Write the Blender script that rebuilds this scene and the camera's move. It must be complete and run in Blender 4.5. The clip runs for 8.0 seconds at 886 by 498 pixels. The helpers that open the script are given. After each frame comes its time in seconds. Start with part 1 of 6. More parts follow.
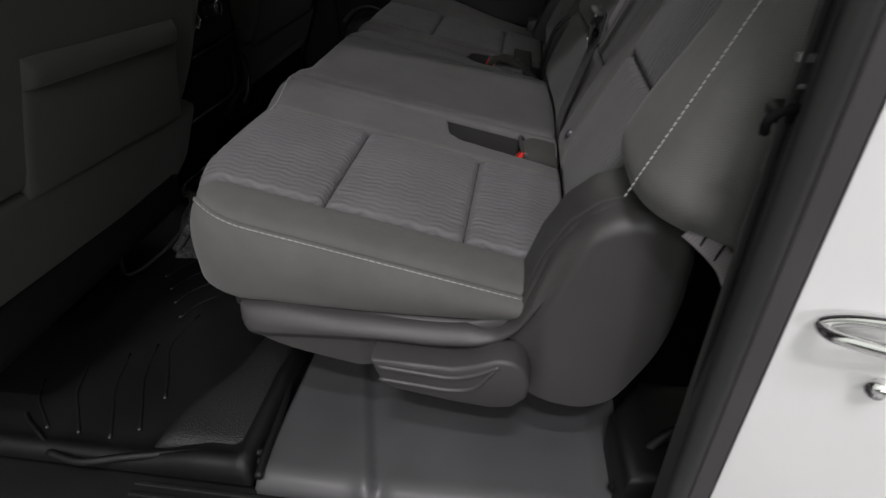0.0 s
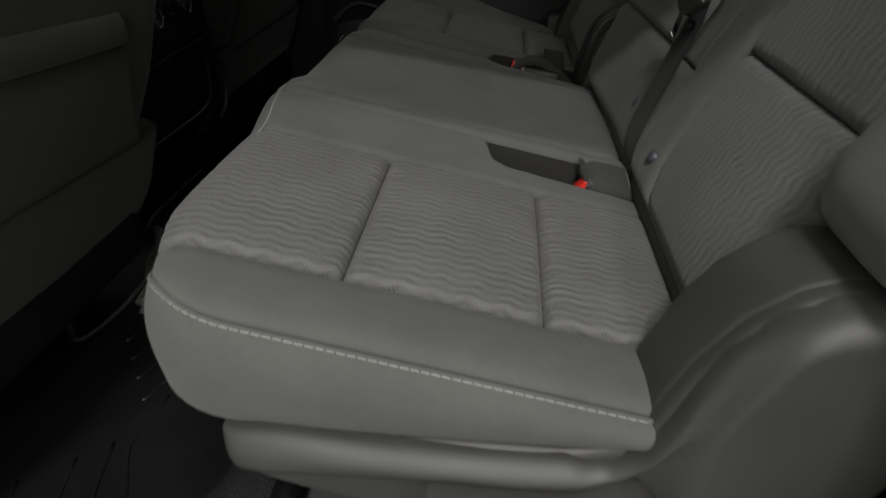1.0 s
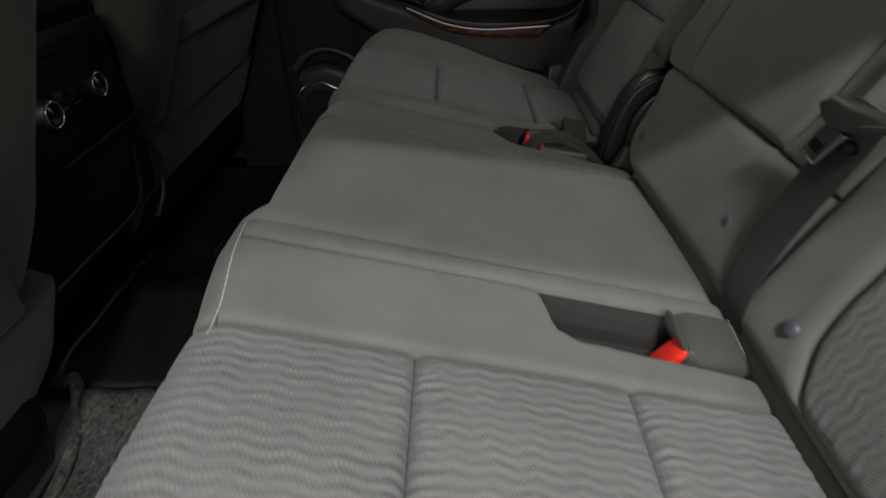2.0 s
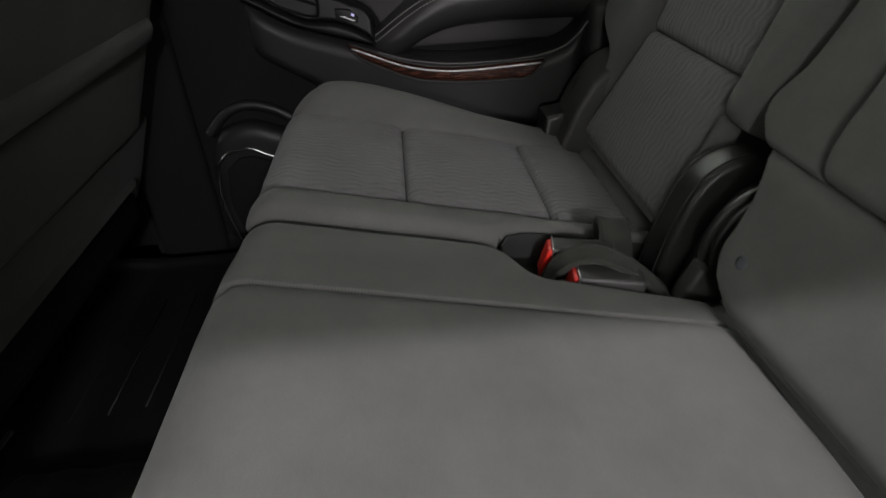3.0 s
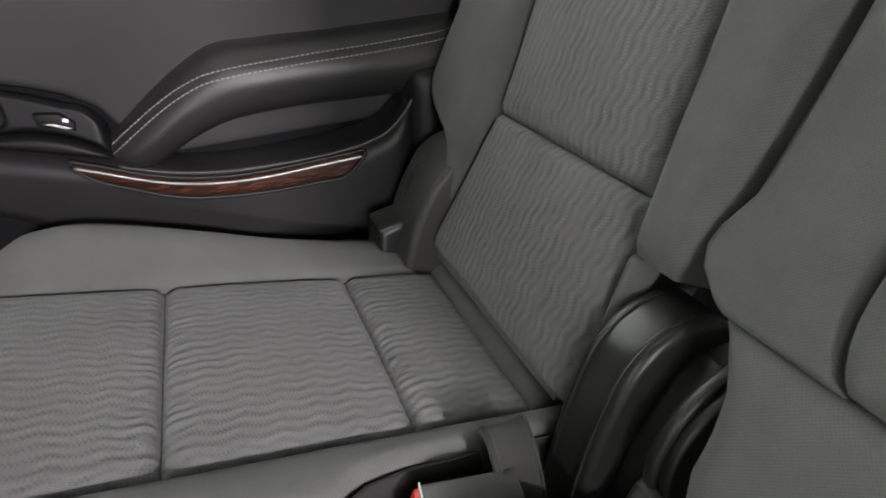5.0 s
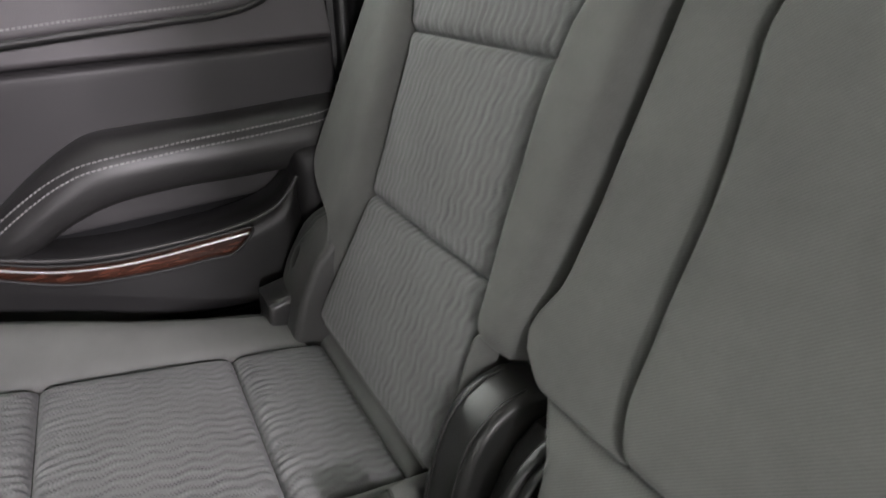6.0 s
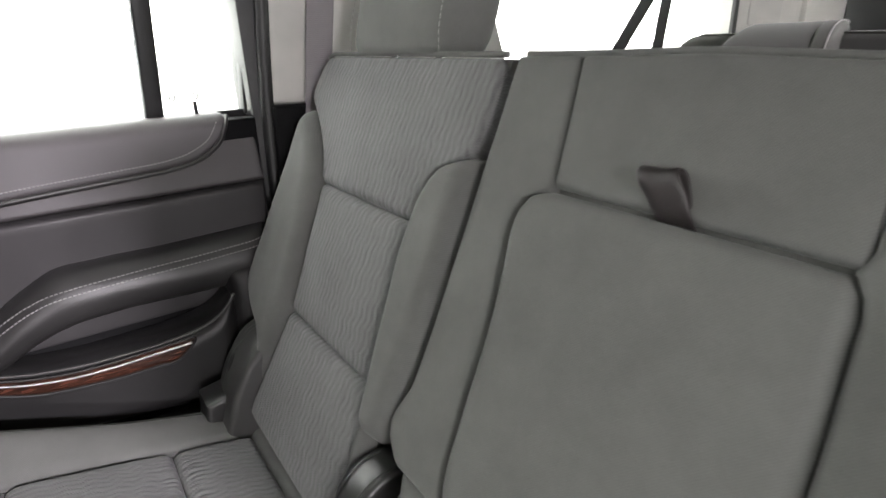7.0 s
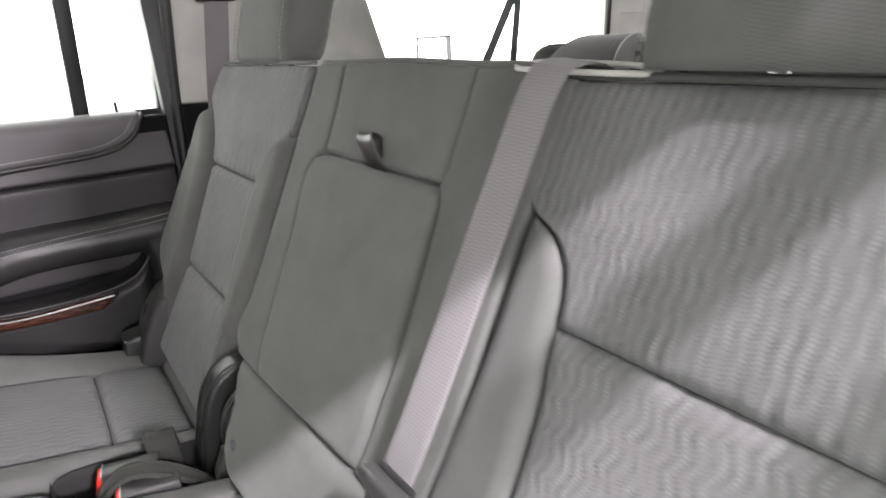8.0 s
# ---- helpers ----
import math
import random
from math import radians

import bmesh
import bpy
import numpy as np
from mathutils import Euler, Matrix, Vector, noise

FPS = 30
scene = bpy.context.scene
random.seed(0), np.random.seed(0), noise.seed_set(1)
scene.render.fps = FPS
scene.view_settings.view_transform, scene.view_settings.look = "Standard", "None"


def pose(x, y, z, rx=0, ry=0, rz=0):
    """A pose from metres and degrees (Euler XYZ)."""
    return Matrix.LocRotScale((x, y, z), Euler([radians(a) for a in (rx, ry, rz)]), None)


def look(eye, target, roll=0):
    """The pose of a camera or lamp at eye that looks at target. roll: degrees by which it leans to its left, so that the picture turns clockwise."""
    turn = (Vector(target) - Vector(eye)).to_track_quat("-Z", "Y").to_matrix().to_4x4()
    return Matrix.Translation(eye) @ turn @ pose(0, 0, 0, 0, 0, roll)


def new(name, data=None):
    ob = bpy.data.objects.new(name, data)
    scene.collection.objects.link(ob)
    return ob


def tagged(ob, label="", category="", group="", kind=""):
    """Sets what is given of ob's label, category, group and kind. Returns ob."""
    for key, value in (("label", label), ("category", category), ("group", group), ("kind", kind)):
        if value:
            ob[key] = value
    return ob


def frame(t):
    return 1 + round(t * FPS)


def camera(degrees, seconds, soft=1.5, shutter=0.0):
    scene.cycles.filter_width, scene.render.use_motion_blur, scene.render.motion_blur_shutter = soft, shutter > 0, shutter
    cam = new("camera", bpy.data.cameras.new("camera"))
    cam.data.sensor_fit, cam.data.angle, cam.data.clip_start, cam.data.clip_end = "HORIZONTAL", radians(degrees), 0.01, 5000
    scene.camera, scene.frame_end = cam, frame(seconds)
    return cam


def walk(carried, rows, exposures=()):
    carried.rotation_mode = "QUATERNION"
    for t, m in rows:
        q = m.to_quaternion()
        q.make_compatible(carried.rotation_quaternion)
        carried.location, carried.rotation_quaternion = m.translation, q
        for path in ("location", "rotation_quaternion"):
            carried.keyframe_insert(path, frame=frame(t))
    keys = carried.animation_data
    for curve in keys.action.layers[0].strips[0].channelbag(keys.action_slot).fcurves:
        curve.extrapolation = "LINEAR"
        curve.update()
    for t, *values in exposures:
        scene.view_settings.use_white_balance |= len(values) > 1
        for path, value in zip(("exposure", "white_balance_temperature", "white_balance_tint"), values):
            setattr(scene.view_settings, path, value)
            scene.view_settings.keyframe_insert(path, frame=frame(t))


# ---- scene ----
cam = camera(77.9, 8.0, 1.5, 0.3)
PATH = [
    (0, (0.256, -1.167, 0.768), (-0.007, 0.456, -0.37), -1.9),
    (0.5, (0.177, -1.108, 0.729), (-0.065, 0.522, -0.404), -2.1),
    (1, (0.141, -0.951, 0.708), (-0.06, 0.684, -0.425), -2.0),
    (1.5, (0.092, -0.809, 0.702), (-0.049, 0.841, -0.419), -1.8),
    (2, (0.035, -0.655, 0.738), (-0.014, 1.007, -0.374), -1.6),
    (2.2, (0.005, -0.589, 0.738), (0.012, 1.091, -0.347), -1.3),
    (3.3, (0.007, -0.177, 0.737), (0.132, 1.467, -0.394), -3.9),
    (3.5, (0.003, -0.127, 0.736), (0.162, 1.518, -0.391), -3.8),
    (4, (0.022, -0.045, 0.743), (0.295, 1.587, -0.382), -3.8),
    (4.5, (0.069, 0.006, 0.731), (0.529, 1.631, -0.341), -3.4),
    (4.7, (0.082, 0.016, 0.728), (0.609, 1.628, -0.332), -3.4),
    (5.8, (0.146, -0.004, 0.759), (0.974, 1.529, -0.222), -2.3),
    (6, (0.154, -0.026, 0.794), (1.022, 1.498, -0.168), -2.3),
    (6.5, (0.164, -0.106, 0.873), (1.14, 1.431, 0.045), -2.1),
    (7, (0.16, -0.195, 0.914), (1.21, 1.347, 0.192), -2.3),
    (7.5, (0.163, -0.355, 0.936), (1.256, 1.167, 0.236), -2.4),
    (8, (0.196, -0.539, 0.914), (1.304, 0.969, 0.21), -2.7),
]
walk(cam, [(t, look(eye, target, roll)) for t, eye, target, roll in PATH],
     [(0.0, -1.78, 6500, 10), (0.5, -1.80, 6600, 7), (1.0, -1.66, 6700, 3), (2.2, -0.58, 6740, 4), (3.5, 0.10, 6480, 10), (4.0, 0.60, 6510, 10), (4.5, 1.0, 6500, 10), (5.9, 1.35, 6450, 13), (6.5, 1.55, 6450, 13), (7.0, 1.58, 6450, 14), (8.0, 1.5, 6450, 15)])

# ---- light: a bright white car hall seen through the glass, with lamps and one added fill outside the open door
world = bpy.data.worlds.new("hall_light")
scene.world = world
world.use_nodes = True
world.node_tree.nodes["Background"].inputs[0].default_value = (0.965, 1.0, 0.925, 1)
world.node_tree.nodes["Background"].inputs[1].default_value = 3.4


def hall_or_fill_lamp(x, y, z, tx, ty, tz, sx, sy, watts, colour=(1.0, 0.96, 0.9)):
    d = bpy.data.lights.new("hall_or_fill_lamp", "AREA")
    d.shape, d.size, d.size_y, d.energy, d.color = "RECTANGLE", sx, sy, watts, colour
    ob = new("hall_or_fill_lamp", d)
    ob.matrix_world = look((x, y, z), (tx, ty, tz))
    return ob


# lamps over the hall floor outside the open door, near to far, placed by shadow edges
hall_or_fill_lamp(0.35, -2.37, 4.0, 0.15, -0.5, 0.45, 0.5, 0.08, 150, (1.0, 0.94, 0.99))
hall_or_fill_lamp(0.35, -3.23, 4.0, 0.15, -0.2, 0.45, 0.5, 0.10, 275, (1.0, 0.94, 0.99))
hall_or_fill_lamp(1.0, -5.2, 2.5, 0.1, 0.3, 0.5, 0.4, 0.3, 215, (1.0, 0.94, 0.99))
# low front fill, added for brightness; no such lamp is known
hall_or_fill_lamp(-0.95, -5.2, 1.8, 0.3, 0.4, 0.6, 0.5, 0.2, 60, (1.0, 0.97, 0.97))

# ---- materials
def node_mat(name):
    m = bpy.data.materials.new(name)
    m.use_nodes = True
    nt = m.node_tree
    return m, nt, nt.nodes["Principled BSDF"]


def surface(name, base, rough, metal=0.0, grain=400.0, grain_bump=0.15, mottle=8.0, mottle_amt=0.12,
            coat=0.0, sheen=0.0, spec=0.5, distance=0.0006, cells=False):
    """A procedural surface: broad mottling of the colour and roughness, and a fine grain in relief."""
    m, nt, b = node_mat(name)
    L = nt.links.new
    tc = nt.nodes.new("ShaderNodeTexCoord")
    n1 = nt.nodes.new("ShaderNodeTexNoise")
    n1.inputs["Scale"].default_value, n1.inputs["Detail"].default_value = mottle, 5
    L(tc.outputs["Object"], n1.inputs["Vector"])
    ramp = nt.nodes.new("ShaderNodeMapRange")
    ramp.inputs["From Min"].default_value, ramp.inputs["From Max"].default_value = 0.3, 0.7
    ramp.inputs["To Min"].default_value, ramp.inputs["To Max"].default_value = 1 - mottle_amt, 1 + mottle_amt
    L(n1.outputs["Fac"], ramp.inputs["Value"])
    mul = nt.nodes.new("ShaderNodeVectorMath")
    mul.operation = "SCALE"
    mul.inputs[0].default_value = base
    L(ramp.outputs["Result"], mul.inputs["Scale"])
    L(mul.outputs["Vector"], b.inputs["Base Color"])
    rr = nt.nodes.new("ShaderNodeMath")
    rr.operation, rr.use_clamp = "MULTIPLY", True
    rr.inputs[1].default_value = rough
    L(ramp.outputs["Result"], rr.inputs[0])
    L(rr.outputs[0], b.inputs["Roughness"])
    b.inputs["Metallic"].default_value = metal
    b.inputs["Coat Weight"].default_value = coat
    b.inputs["Coat Roughness"].default_value = 0.08
    b.inputs["Sheen Weight"].default_value = sheen
    b.inputs["Specular IOR Level"].default_value = spec
    if grain_bump > 0:
        if cells:
            n2 = nt.nodes.new("ShaderNodeTexVoronoi")
            n2.inputs["Scale"].default_value = grain
            out = n2.outputs["Distance"]
        else:
            n2 = nt.nodes.new("ShaderNodeTexNoise")
            n2.inputs["Scale"].default_value, n2.inputs["Detail"].default_value = grain, 3
            out = n2.outputs["Fac"]
        L(tc.outputs["Object"], n2.inputs["Vector"])
        bu = nt.nodes.new("ShaderNodeBump")
        bu.inputs["Strength"].default_value, bu.inputs["Distance"].default_value = grain_bump, distance
        L(out, bu.inputs["Height"])
        L(bu.outputs["Normal"], b.inputs["Normal"])
    return m


def woven(name, base, thread, sx, sy, bump, fleck=0.25, mottle_amt=0.1):
    """Cloth in UV metres: two crossing thread waves, uneven dye, coarse flecks."""
    m, nt, b = node_mat(name)
    L = nt.links.new
    uv = nt.nodes.new("ShaderNodeUVMap")
    tc = nt.nodes.new("ShaderNodeTexCoord")
    sep = nt.nodes.new("ShaderNodeSeparateXYZ")
    L(uv.outputs["UV"], sep.inputs[0])

    def wave(sock, freq):
        a = nt.nodes.new("ShaderNodeMath")
        a.operation = "MULTIPLY"
        a.inputs[1].default_value = freq * 2 * math.pi
        L(sock, a.inputs[0])
        s = nt.nodes.new("ShaderNodeMath")
        s.operation = "SINE"
        L(a.outputs[0], s.inputs[0])
        return s.outputs[0]

    prod = nt.nodes.new("ShaderNodeMath")
    prod.operation = "MULTIPLY"
    L(wave(sep.outputs[0], 1 / sx), prod.inputs[0])
    L(wave(sep.outputs[1], 1 / sy), prod.inputs[1])
    no = nt.nodes.new("ShaderNodeTexNoise")
    no.inputs["Scale"].default_value, no.inputs["Detail"].default_value = 900, 2
    L(tc.outputs["Object"], no.inputs["Vector"])
    big = nt.nodes.new("ShaderNodeTexNoise")
    big.inputs["Scale"].default_value, big.inputs["Detail"].default_value, big.inputs["Roughness"].default_value = 11, 8, 0.68
    L(tc.outputs["Object"], big.inputs["Vector"])
    mr = nt.nodes.new("ShaderNodeMapRange")
    mr.inputs["From Min"].default_value, mr.inputs["From Max"].default_value = 0.25, 0.75
    mr.inputs["To Min"].default_value, mr.inputs["To Max"].default_value = 1 - mottle_amt, 1 + mottle_amt
    L(big.outputs["Fac"], mr.inputs["Value"])
    f1 = nt.nodes.new("ShaderNodeMath")
    f1.operation = "MULTIPLY_ADD"
    f1.inputs[1].default_value, f1.inputs[2].default_value = fleck * 0.6, 0.5
    L(prod.outputs[0], f1.inputs[0])
    f2 = nt.nodes.new("ShaderNodeMath")
    f2.operation = "MULTIPLY_ADD"
    f2.inputs[1].default_value = fleck * 1.6
    L(no.outputs["Fac"], f2.inputs[0])
    L(f1.outputs[0], f2.inputs[2])
    f3 = nt.nodes.new("ShaderNodeMath")
    f3.operation, f3.use_clamp = "SUBTRACT", True
    f3.inputs[1].default_value = fleck * 0.8
    L(f2.outputs[0], f3.inputs[0])
    mix = nt.nodes.new("ShaderNodeMix")
    mix.data_type = "RGBA"
    mix.inputs["A"].default_value, mix.inputs["B"].default_value = (*base, 1), (*thread, 1)
    L(f3.outputs[0], mix.inputs["Factor"])
    mul = nt.nodes.new("ShaderNodeVectorMath")
    mul.operation = "SCALE"
    L(mix.outputs["Result"], mul.inputs[0])
    L(mr.outputs["Result"], mul.inputs["Scale"])
    L(mul.outputs["Vector"], b.inputs["Base Color"])
    b.inputs["Roughness"].default_value = 0.92
    b.inputs["Sheen Weight"].default_value = 0.08
    b.inputs["Sheen Roughness"].default_value = 0.5
    b.inputs["Specular IOR Level"].default_value = 0.25
    bu = nt.nodes.new("ShaderNodeBump")
    bu.inputs["Strength"].default_value, bu.inputs["Distance"].default_value = bump, 0.0004
    L(f2.outputs[0], bu.inputs["Height"])
    L(bu.outputs["Normal"], b.inputs["Normal"])
    return m


CLOTH = woven("plain_cloth", (0.0705, 0.0712, 0.0680), (0.117, 0.118, 0.113), 0.0026, 0.0026, 0.35, 0.4, 0.15)


def knit_mat():
    """Rippled knit; UV holds the distance across and along the ripples, so that single loops stand on each crest."""
    m, nt, b = node_mat("rippled_knit")
    L = nt.links.new

    def math_node(op, a, c=None, clamp=False):
        n = nt.nodes.new("ShaderNodeMath")
        n.operation, n.use_clamp = op, clamp
        for i, v in enumerate((a, c)):
            if v is None:
                continue
            if isinstance(v, (int, float)):
                n.inputs[i].default_value = v
            else:
                L(v, n.inputs[i])
        return n.outputs[0]

    uv = nt.nodes.new("ShaderNodeUVMap")
    tc = nt.nodes.new("ShaderNodeTexCoord")
    sep = nt.nodes.new("ShaderNodeSeparateXYZ")
    L(uv.outputs["UV"], sep.inputs[0])
    crest = math_node("MULTIPLY_ADD", math_node("COSINE", math_node("MULTIPLY", sep.outputs[0], 2 * math.pi / PITCH)), 0.5)
    crest.node.inputs[2].default_value = 0.5
    crest3 = math_node("POWER", crest, 2.2)
    row = math_node("FLOOR", math_node("ADD", math_node("DIVIDE", sep.outputs[0], PITCH), 0.5))
    along = math_node("ADD", math_node("MULTIPLY", sep.outputs[1], 2 * math.pi / 0.0031), math_node("MULTIPLY", row, 2.4))
    tick = math_node("MULTIPLY_ADD", math_node("SINE", math_node("ADD", along, math_node("MULTIPLY", sep.outputs[0], 2 * math.pi / 0.03))), 0.5)
    tick.node.inputs[2].default_value = 0.5
    rib = math_node("MULTIPLY_ADD", math_node("SINE", math_node("MULTIPLY", sep.outputs[0], 2 * math.pi / 0.0014)), 0.5)
    rib.node.inputs[2].default_value = 0.5
    patch = nt.nodes.new("ShaderNodeTexNoise")
    patch.inputs["Scale"].default_value, patch.inputs["Detail"].default_value = 70, 3
    L(tc.outputs["Object"], patch.inputs["Vector"])
    fine = nt.nodes.new("ShaderNodeTexNoise")
    fine.inputs["Scale"].default_value, fine.inputs["Detail"].default_value = 1100, 2
    L(tc.outputs["Object"], fine.inputs["Vector"])
    big = nt.nodes.new("ShaderNodeTexNoise")
    big.inputs["Scale"].default_value, big.inputs["Detail"].default_value = 12, 4
    L(tc.outputs["Object"], big.inputs["Vector"])
    pm = nt.nodes.new("ShaderNodeMapRange")
    pm.inputs["From Min"].default_value, pm.inputs["From Max"].default_value = 0.38, 0.66
    L(patch.outputs["Fac"], pm.inputs["Value"])
    wide = nt.nodes.new("ShaderNodeTexNoise")
    wide.inputs["Scale"].default_value, wide.inputs["Detail"].default_value = 22, 2
    L(tc.outputs["Object"], wide.inputs["Vector"])
    zone = nt.nodes.new("ShaderNodeMapRange")
    zone.inputs["From Min"].default_value, zone.inputs["From Max"].default_value = 0.35, 0.62
    zone.inputs["To Min"].default_value = 0.35
    L(wide.outputs["Fac"], zone.inputs["Value"])
    loops = math_node("MULTIPLY", math_node("MULTIPLY", crest3, tick), pm.outputs["Result"])
    ground = math_node("MULTIPLY", math_node("ADD", rib, math_node("MULTIPLY", fine.outputs["Fac"], 1.6)), 0.16)
    fac = math_node("ADD", math_node("MULTIPLY", loops, 0.30), ground, True)
    mix = nt.nodes.new("ShaderNodeMix")
    mix.data_type = "RGBA"
    mix.inputs["A"].default_value, mix.inputs["B"].default_value = (0.085, 0.0845, 0.0855, 1), (0.236, 0.235, 0.235, 1)
    L(fac, mix.inputs["Factor"])
    sc = nt.nodes.new("ShaderNodeVectorMath")
    sc.operation = "SCALE"
    L(mix.outputs["Result"], sc.inputs[0])
    broad = math_node("MULTIPLY_ADD", big.outputs["Fac"], 0.4)
    broad.node.inputs[2].default_value = 0.82
    # shade of the ripple troughs, darkened into the base colour in broken ticks
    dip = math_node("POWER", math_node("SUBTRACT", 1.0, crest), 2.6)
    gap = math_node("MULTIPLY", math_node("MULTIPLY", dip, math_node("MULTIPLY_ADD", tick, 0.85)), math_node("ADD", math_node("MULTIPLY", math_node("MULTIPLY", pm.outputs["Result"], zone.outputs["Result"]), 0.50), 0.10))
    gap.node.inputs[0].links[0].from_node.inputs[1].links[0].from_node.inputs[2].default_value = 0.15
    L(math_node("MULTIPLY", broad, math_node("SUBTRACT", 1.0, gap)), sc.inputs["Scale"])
    L(sc.outputs["Vector"], b.inputs["Base Color"])
    b.inputs["Roughness"].default_value = 0.9
    b.inputs["Sheen Weight"].default_value = 0.08
    b.inputs["Specular IOR Level"].default_value = 0.25
    bu = nt.nodes.new("ShaderNodeBump")
    bu.inputs["Strength"].default_value, bu.inputs["Distance"].default_value = 0.7, 0.0006
    L(math_node("SUBTRACT", ground, math_node("MULTIPLY", math_node("MULTIPLY", dip, tick), 0.9)), bu.inputs["Height"])
    L(bu.outputs["Normal"], b.inputs["Normal"])
    return m


PITCH = 0.0104
KNIT = knit_mat()
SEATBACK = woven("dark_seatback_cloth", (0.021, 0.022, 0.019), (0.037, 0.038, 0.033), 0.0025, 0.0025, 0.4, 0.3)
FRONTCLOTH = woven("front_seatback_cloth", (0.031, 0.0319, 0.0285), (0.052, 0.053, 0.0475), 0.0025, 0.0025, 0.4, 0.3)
LINER = surface("charcoal_felt_lining", (0.027, 0.027, 0.0265), 0.95, spec=0.2, grain=700, grain_bump=0.6)
CLOTH_CORE = surface("seam_cloth", (0.03, 0.03, 0.028), 0.95, grain=500)
STITCH = surface("pale_thread", (0.27, 0.266, 0.26), 0.8, grain=900, grain_bump=0.4)
GREY_STITCH = surface("grey_thread", (0.21, 0.207, 0.203), 0.8, grain=900, grain_bump=0.4)
SHELL = surface("grey_grained_plastic", (0.040, 0.0395, 0.0385), 0.48, grain=1500, grain_bump=0.35, cells=True, distance=0.0003)
BLACK = surface("black_grained_plastic", (0.008, 0.008, 0.008), 0.45, spec=0.28, grain=1400, grain_bump=0.3, cells=True, distance=0.0003)
DOORMID = surface("warm_charcoal_door_vinyl", (0.030, 0.0284, 0.0291), 0.55, grain=1100, grain_bump=0.4, cells=True, distance=0.0003)
HINGE = surface("charcoal_hinge_plastic", (0.017, 0.017, 0.0165), 0.34, grain=1400, grain_bump=0.3, cells=True, distance=0.0003)
# near-black; on the middle pillar, seat bases and legs it holds their shade too
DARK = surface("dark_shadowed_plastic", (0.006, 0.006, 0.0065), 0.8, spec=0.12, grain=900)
DOOR = surface("charcoal_door_plastic", (0.0105, 0.0101, 0.0102), 0.5, spec=0.4, grain=1300, grain_bump=0.4, cells=True, distance=0.0003)
VINYL = surface("charcoal_padded_vinyl", (0.067, 0.062, 0.064), 0.6, grain=900, grain_bump=0.4, cells=True, distance=0.0004)
LEATHER = surface("black_soft_leather", (0.025, 0.0245, 0.024), 0.43, spec=0.5, grain=750, grain_bump=0.45, cells=True, distance=0.0004)
STRAP = surface("brown_black_smooth_leather", (0.020, 0.016, 0.016), 0.42, spec=0.5, grain=500, grain_bump=0.3, cells=True, distance=0.0004)
BUTTON = surface("slate_button_plastic", (0.06, 0.063, 0.075), 0.4, grain=600)
CHROME = surface("bright_chrome", (0.78, 0.78, 0.78), 0.16, 1.0, grain=60, grain_bump=0.02)
SATIN = surface("satin_silver", (0.5, 0.5, 0.5), 0.35, 1.0, grain=300, grain_bump=0.05)
RED = surface("red_release_plastic", (0.62, 0.022, 0.014), 0.42, grain=300, grain_bump=0.05)
RUBBER = surface("black_rubber_mat", (0.0062, 0.0062, 0.0067), 0.44, spec=0.32, grain=900, grain_bump=0.5, cells=True)
MATGRAIN = surface("pebbled_rubber", (0.010, 0.010, 0.0107), 0.5, grain=420, grain_bump=0.7, cells=True, distance=0.0012)
FUZZ = surface("grey_worn_pile", (0.095, 0.095, 0.093), 0.95, grain=200, grain_bump=1.0, distance=0.008, mottle=160, mottle_amt=0.8)
CARPET = surface("black_carpet", (0.009, 0.009, 0.009), 0.98, spec=0.1, grain=600, grain_bump=1.0, distance=0.003)
FLOORVINYL = surface("grey_floor_vinyl", (0.058, 0.058, 0.060), 0.42, grain=700, grain_bump=0.2, mottle=5, mottle_amt=0.18)
SEAL = surface("black_rubber_seal", (0.009, 0.009, 0.009), 0.5, grain=300, grain_bump=0.2)
PILLAR = surface("pale_grey_pillar_trim", (0.42, 0.41, 0.385), 0.6, grain=1300, grain_bump=0.2, cells=True)
PAINT = surface("white_car_paint", (0.78, 0.78, 0.78), 0.3, grain=40, grain_bump=0.0, mottle_amt=0.03, coat=0.8)
JAMB = surface("grey_jamb_trim", (0.036, 0.035, 0.0345), 0.55, grain=900, grain_bump=0.2)
HOUSING = surface("buckle_plastic", (0.036, 0.036, 0.035), 0.5, grain=900, grain_bump=0.2)
WEB = woven("belt_webbing", (0.009, 0.0088, 0.009), (0.020, 0.0195, 0.020), 0.0016, 0.006, 0.9, 0.5, 0.05)
WEBDARK = woven("charcoal_belt_webbing", (0.030, 0.029, 0.030), (0.055, 0.053, 0.054), 0.0016, 0.006, 0.9, 0.5, 0.05)
WEBGREY = woven("grey_belt_webbing", (0.130, 0.121, 0.126), (0.240, 0.223, 0.231), 0.024, 0.0034, 0.35, 0.35, 0.05)
HEADLINER = surface("grey_headliner", (0.38, 0.37, 0.35), 0.95, grain=500, grain_bump=0.5)
HALLFLOOR = surface("grey_hall_floor", (0.28, 0.28, 0.275), 0.4, grain=20, grain_bump=0.02, mottle=1.5)
BLOCKERGREY = surface("grey_blocker_wall", (0.10, 0.10, 0.10), 0.8, grain=120, grain_bump=0.1, mottle=2)
HALLWALL = surface("white_hall_wall", (0.82, 0.82, 0.81), 0.8, grain=120, grain_bump=0.1, mottle=2)


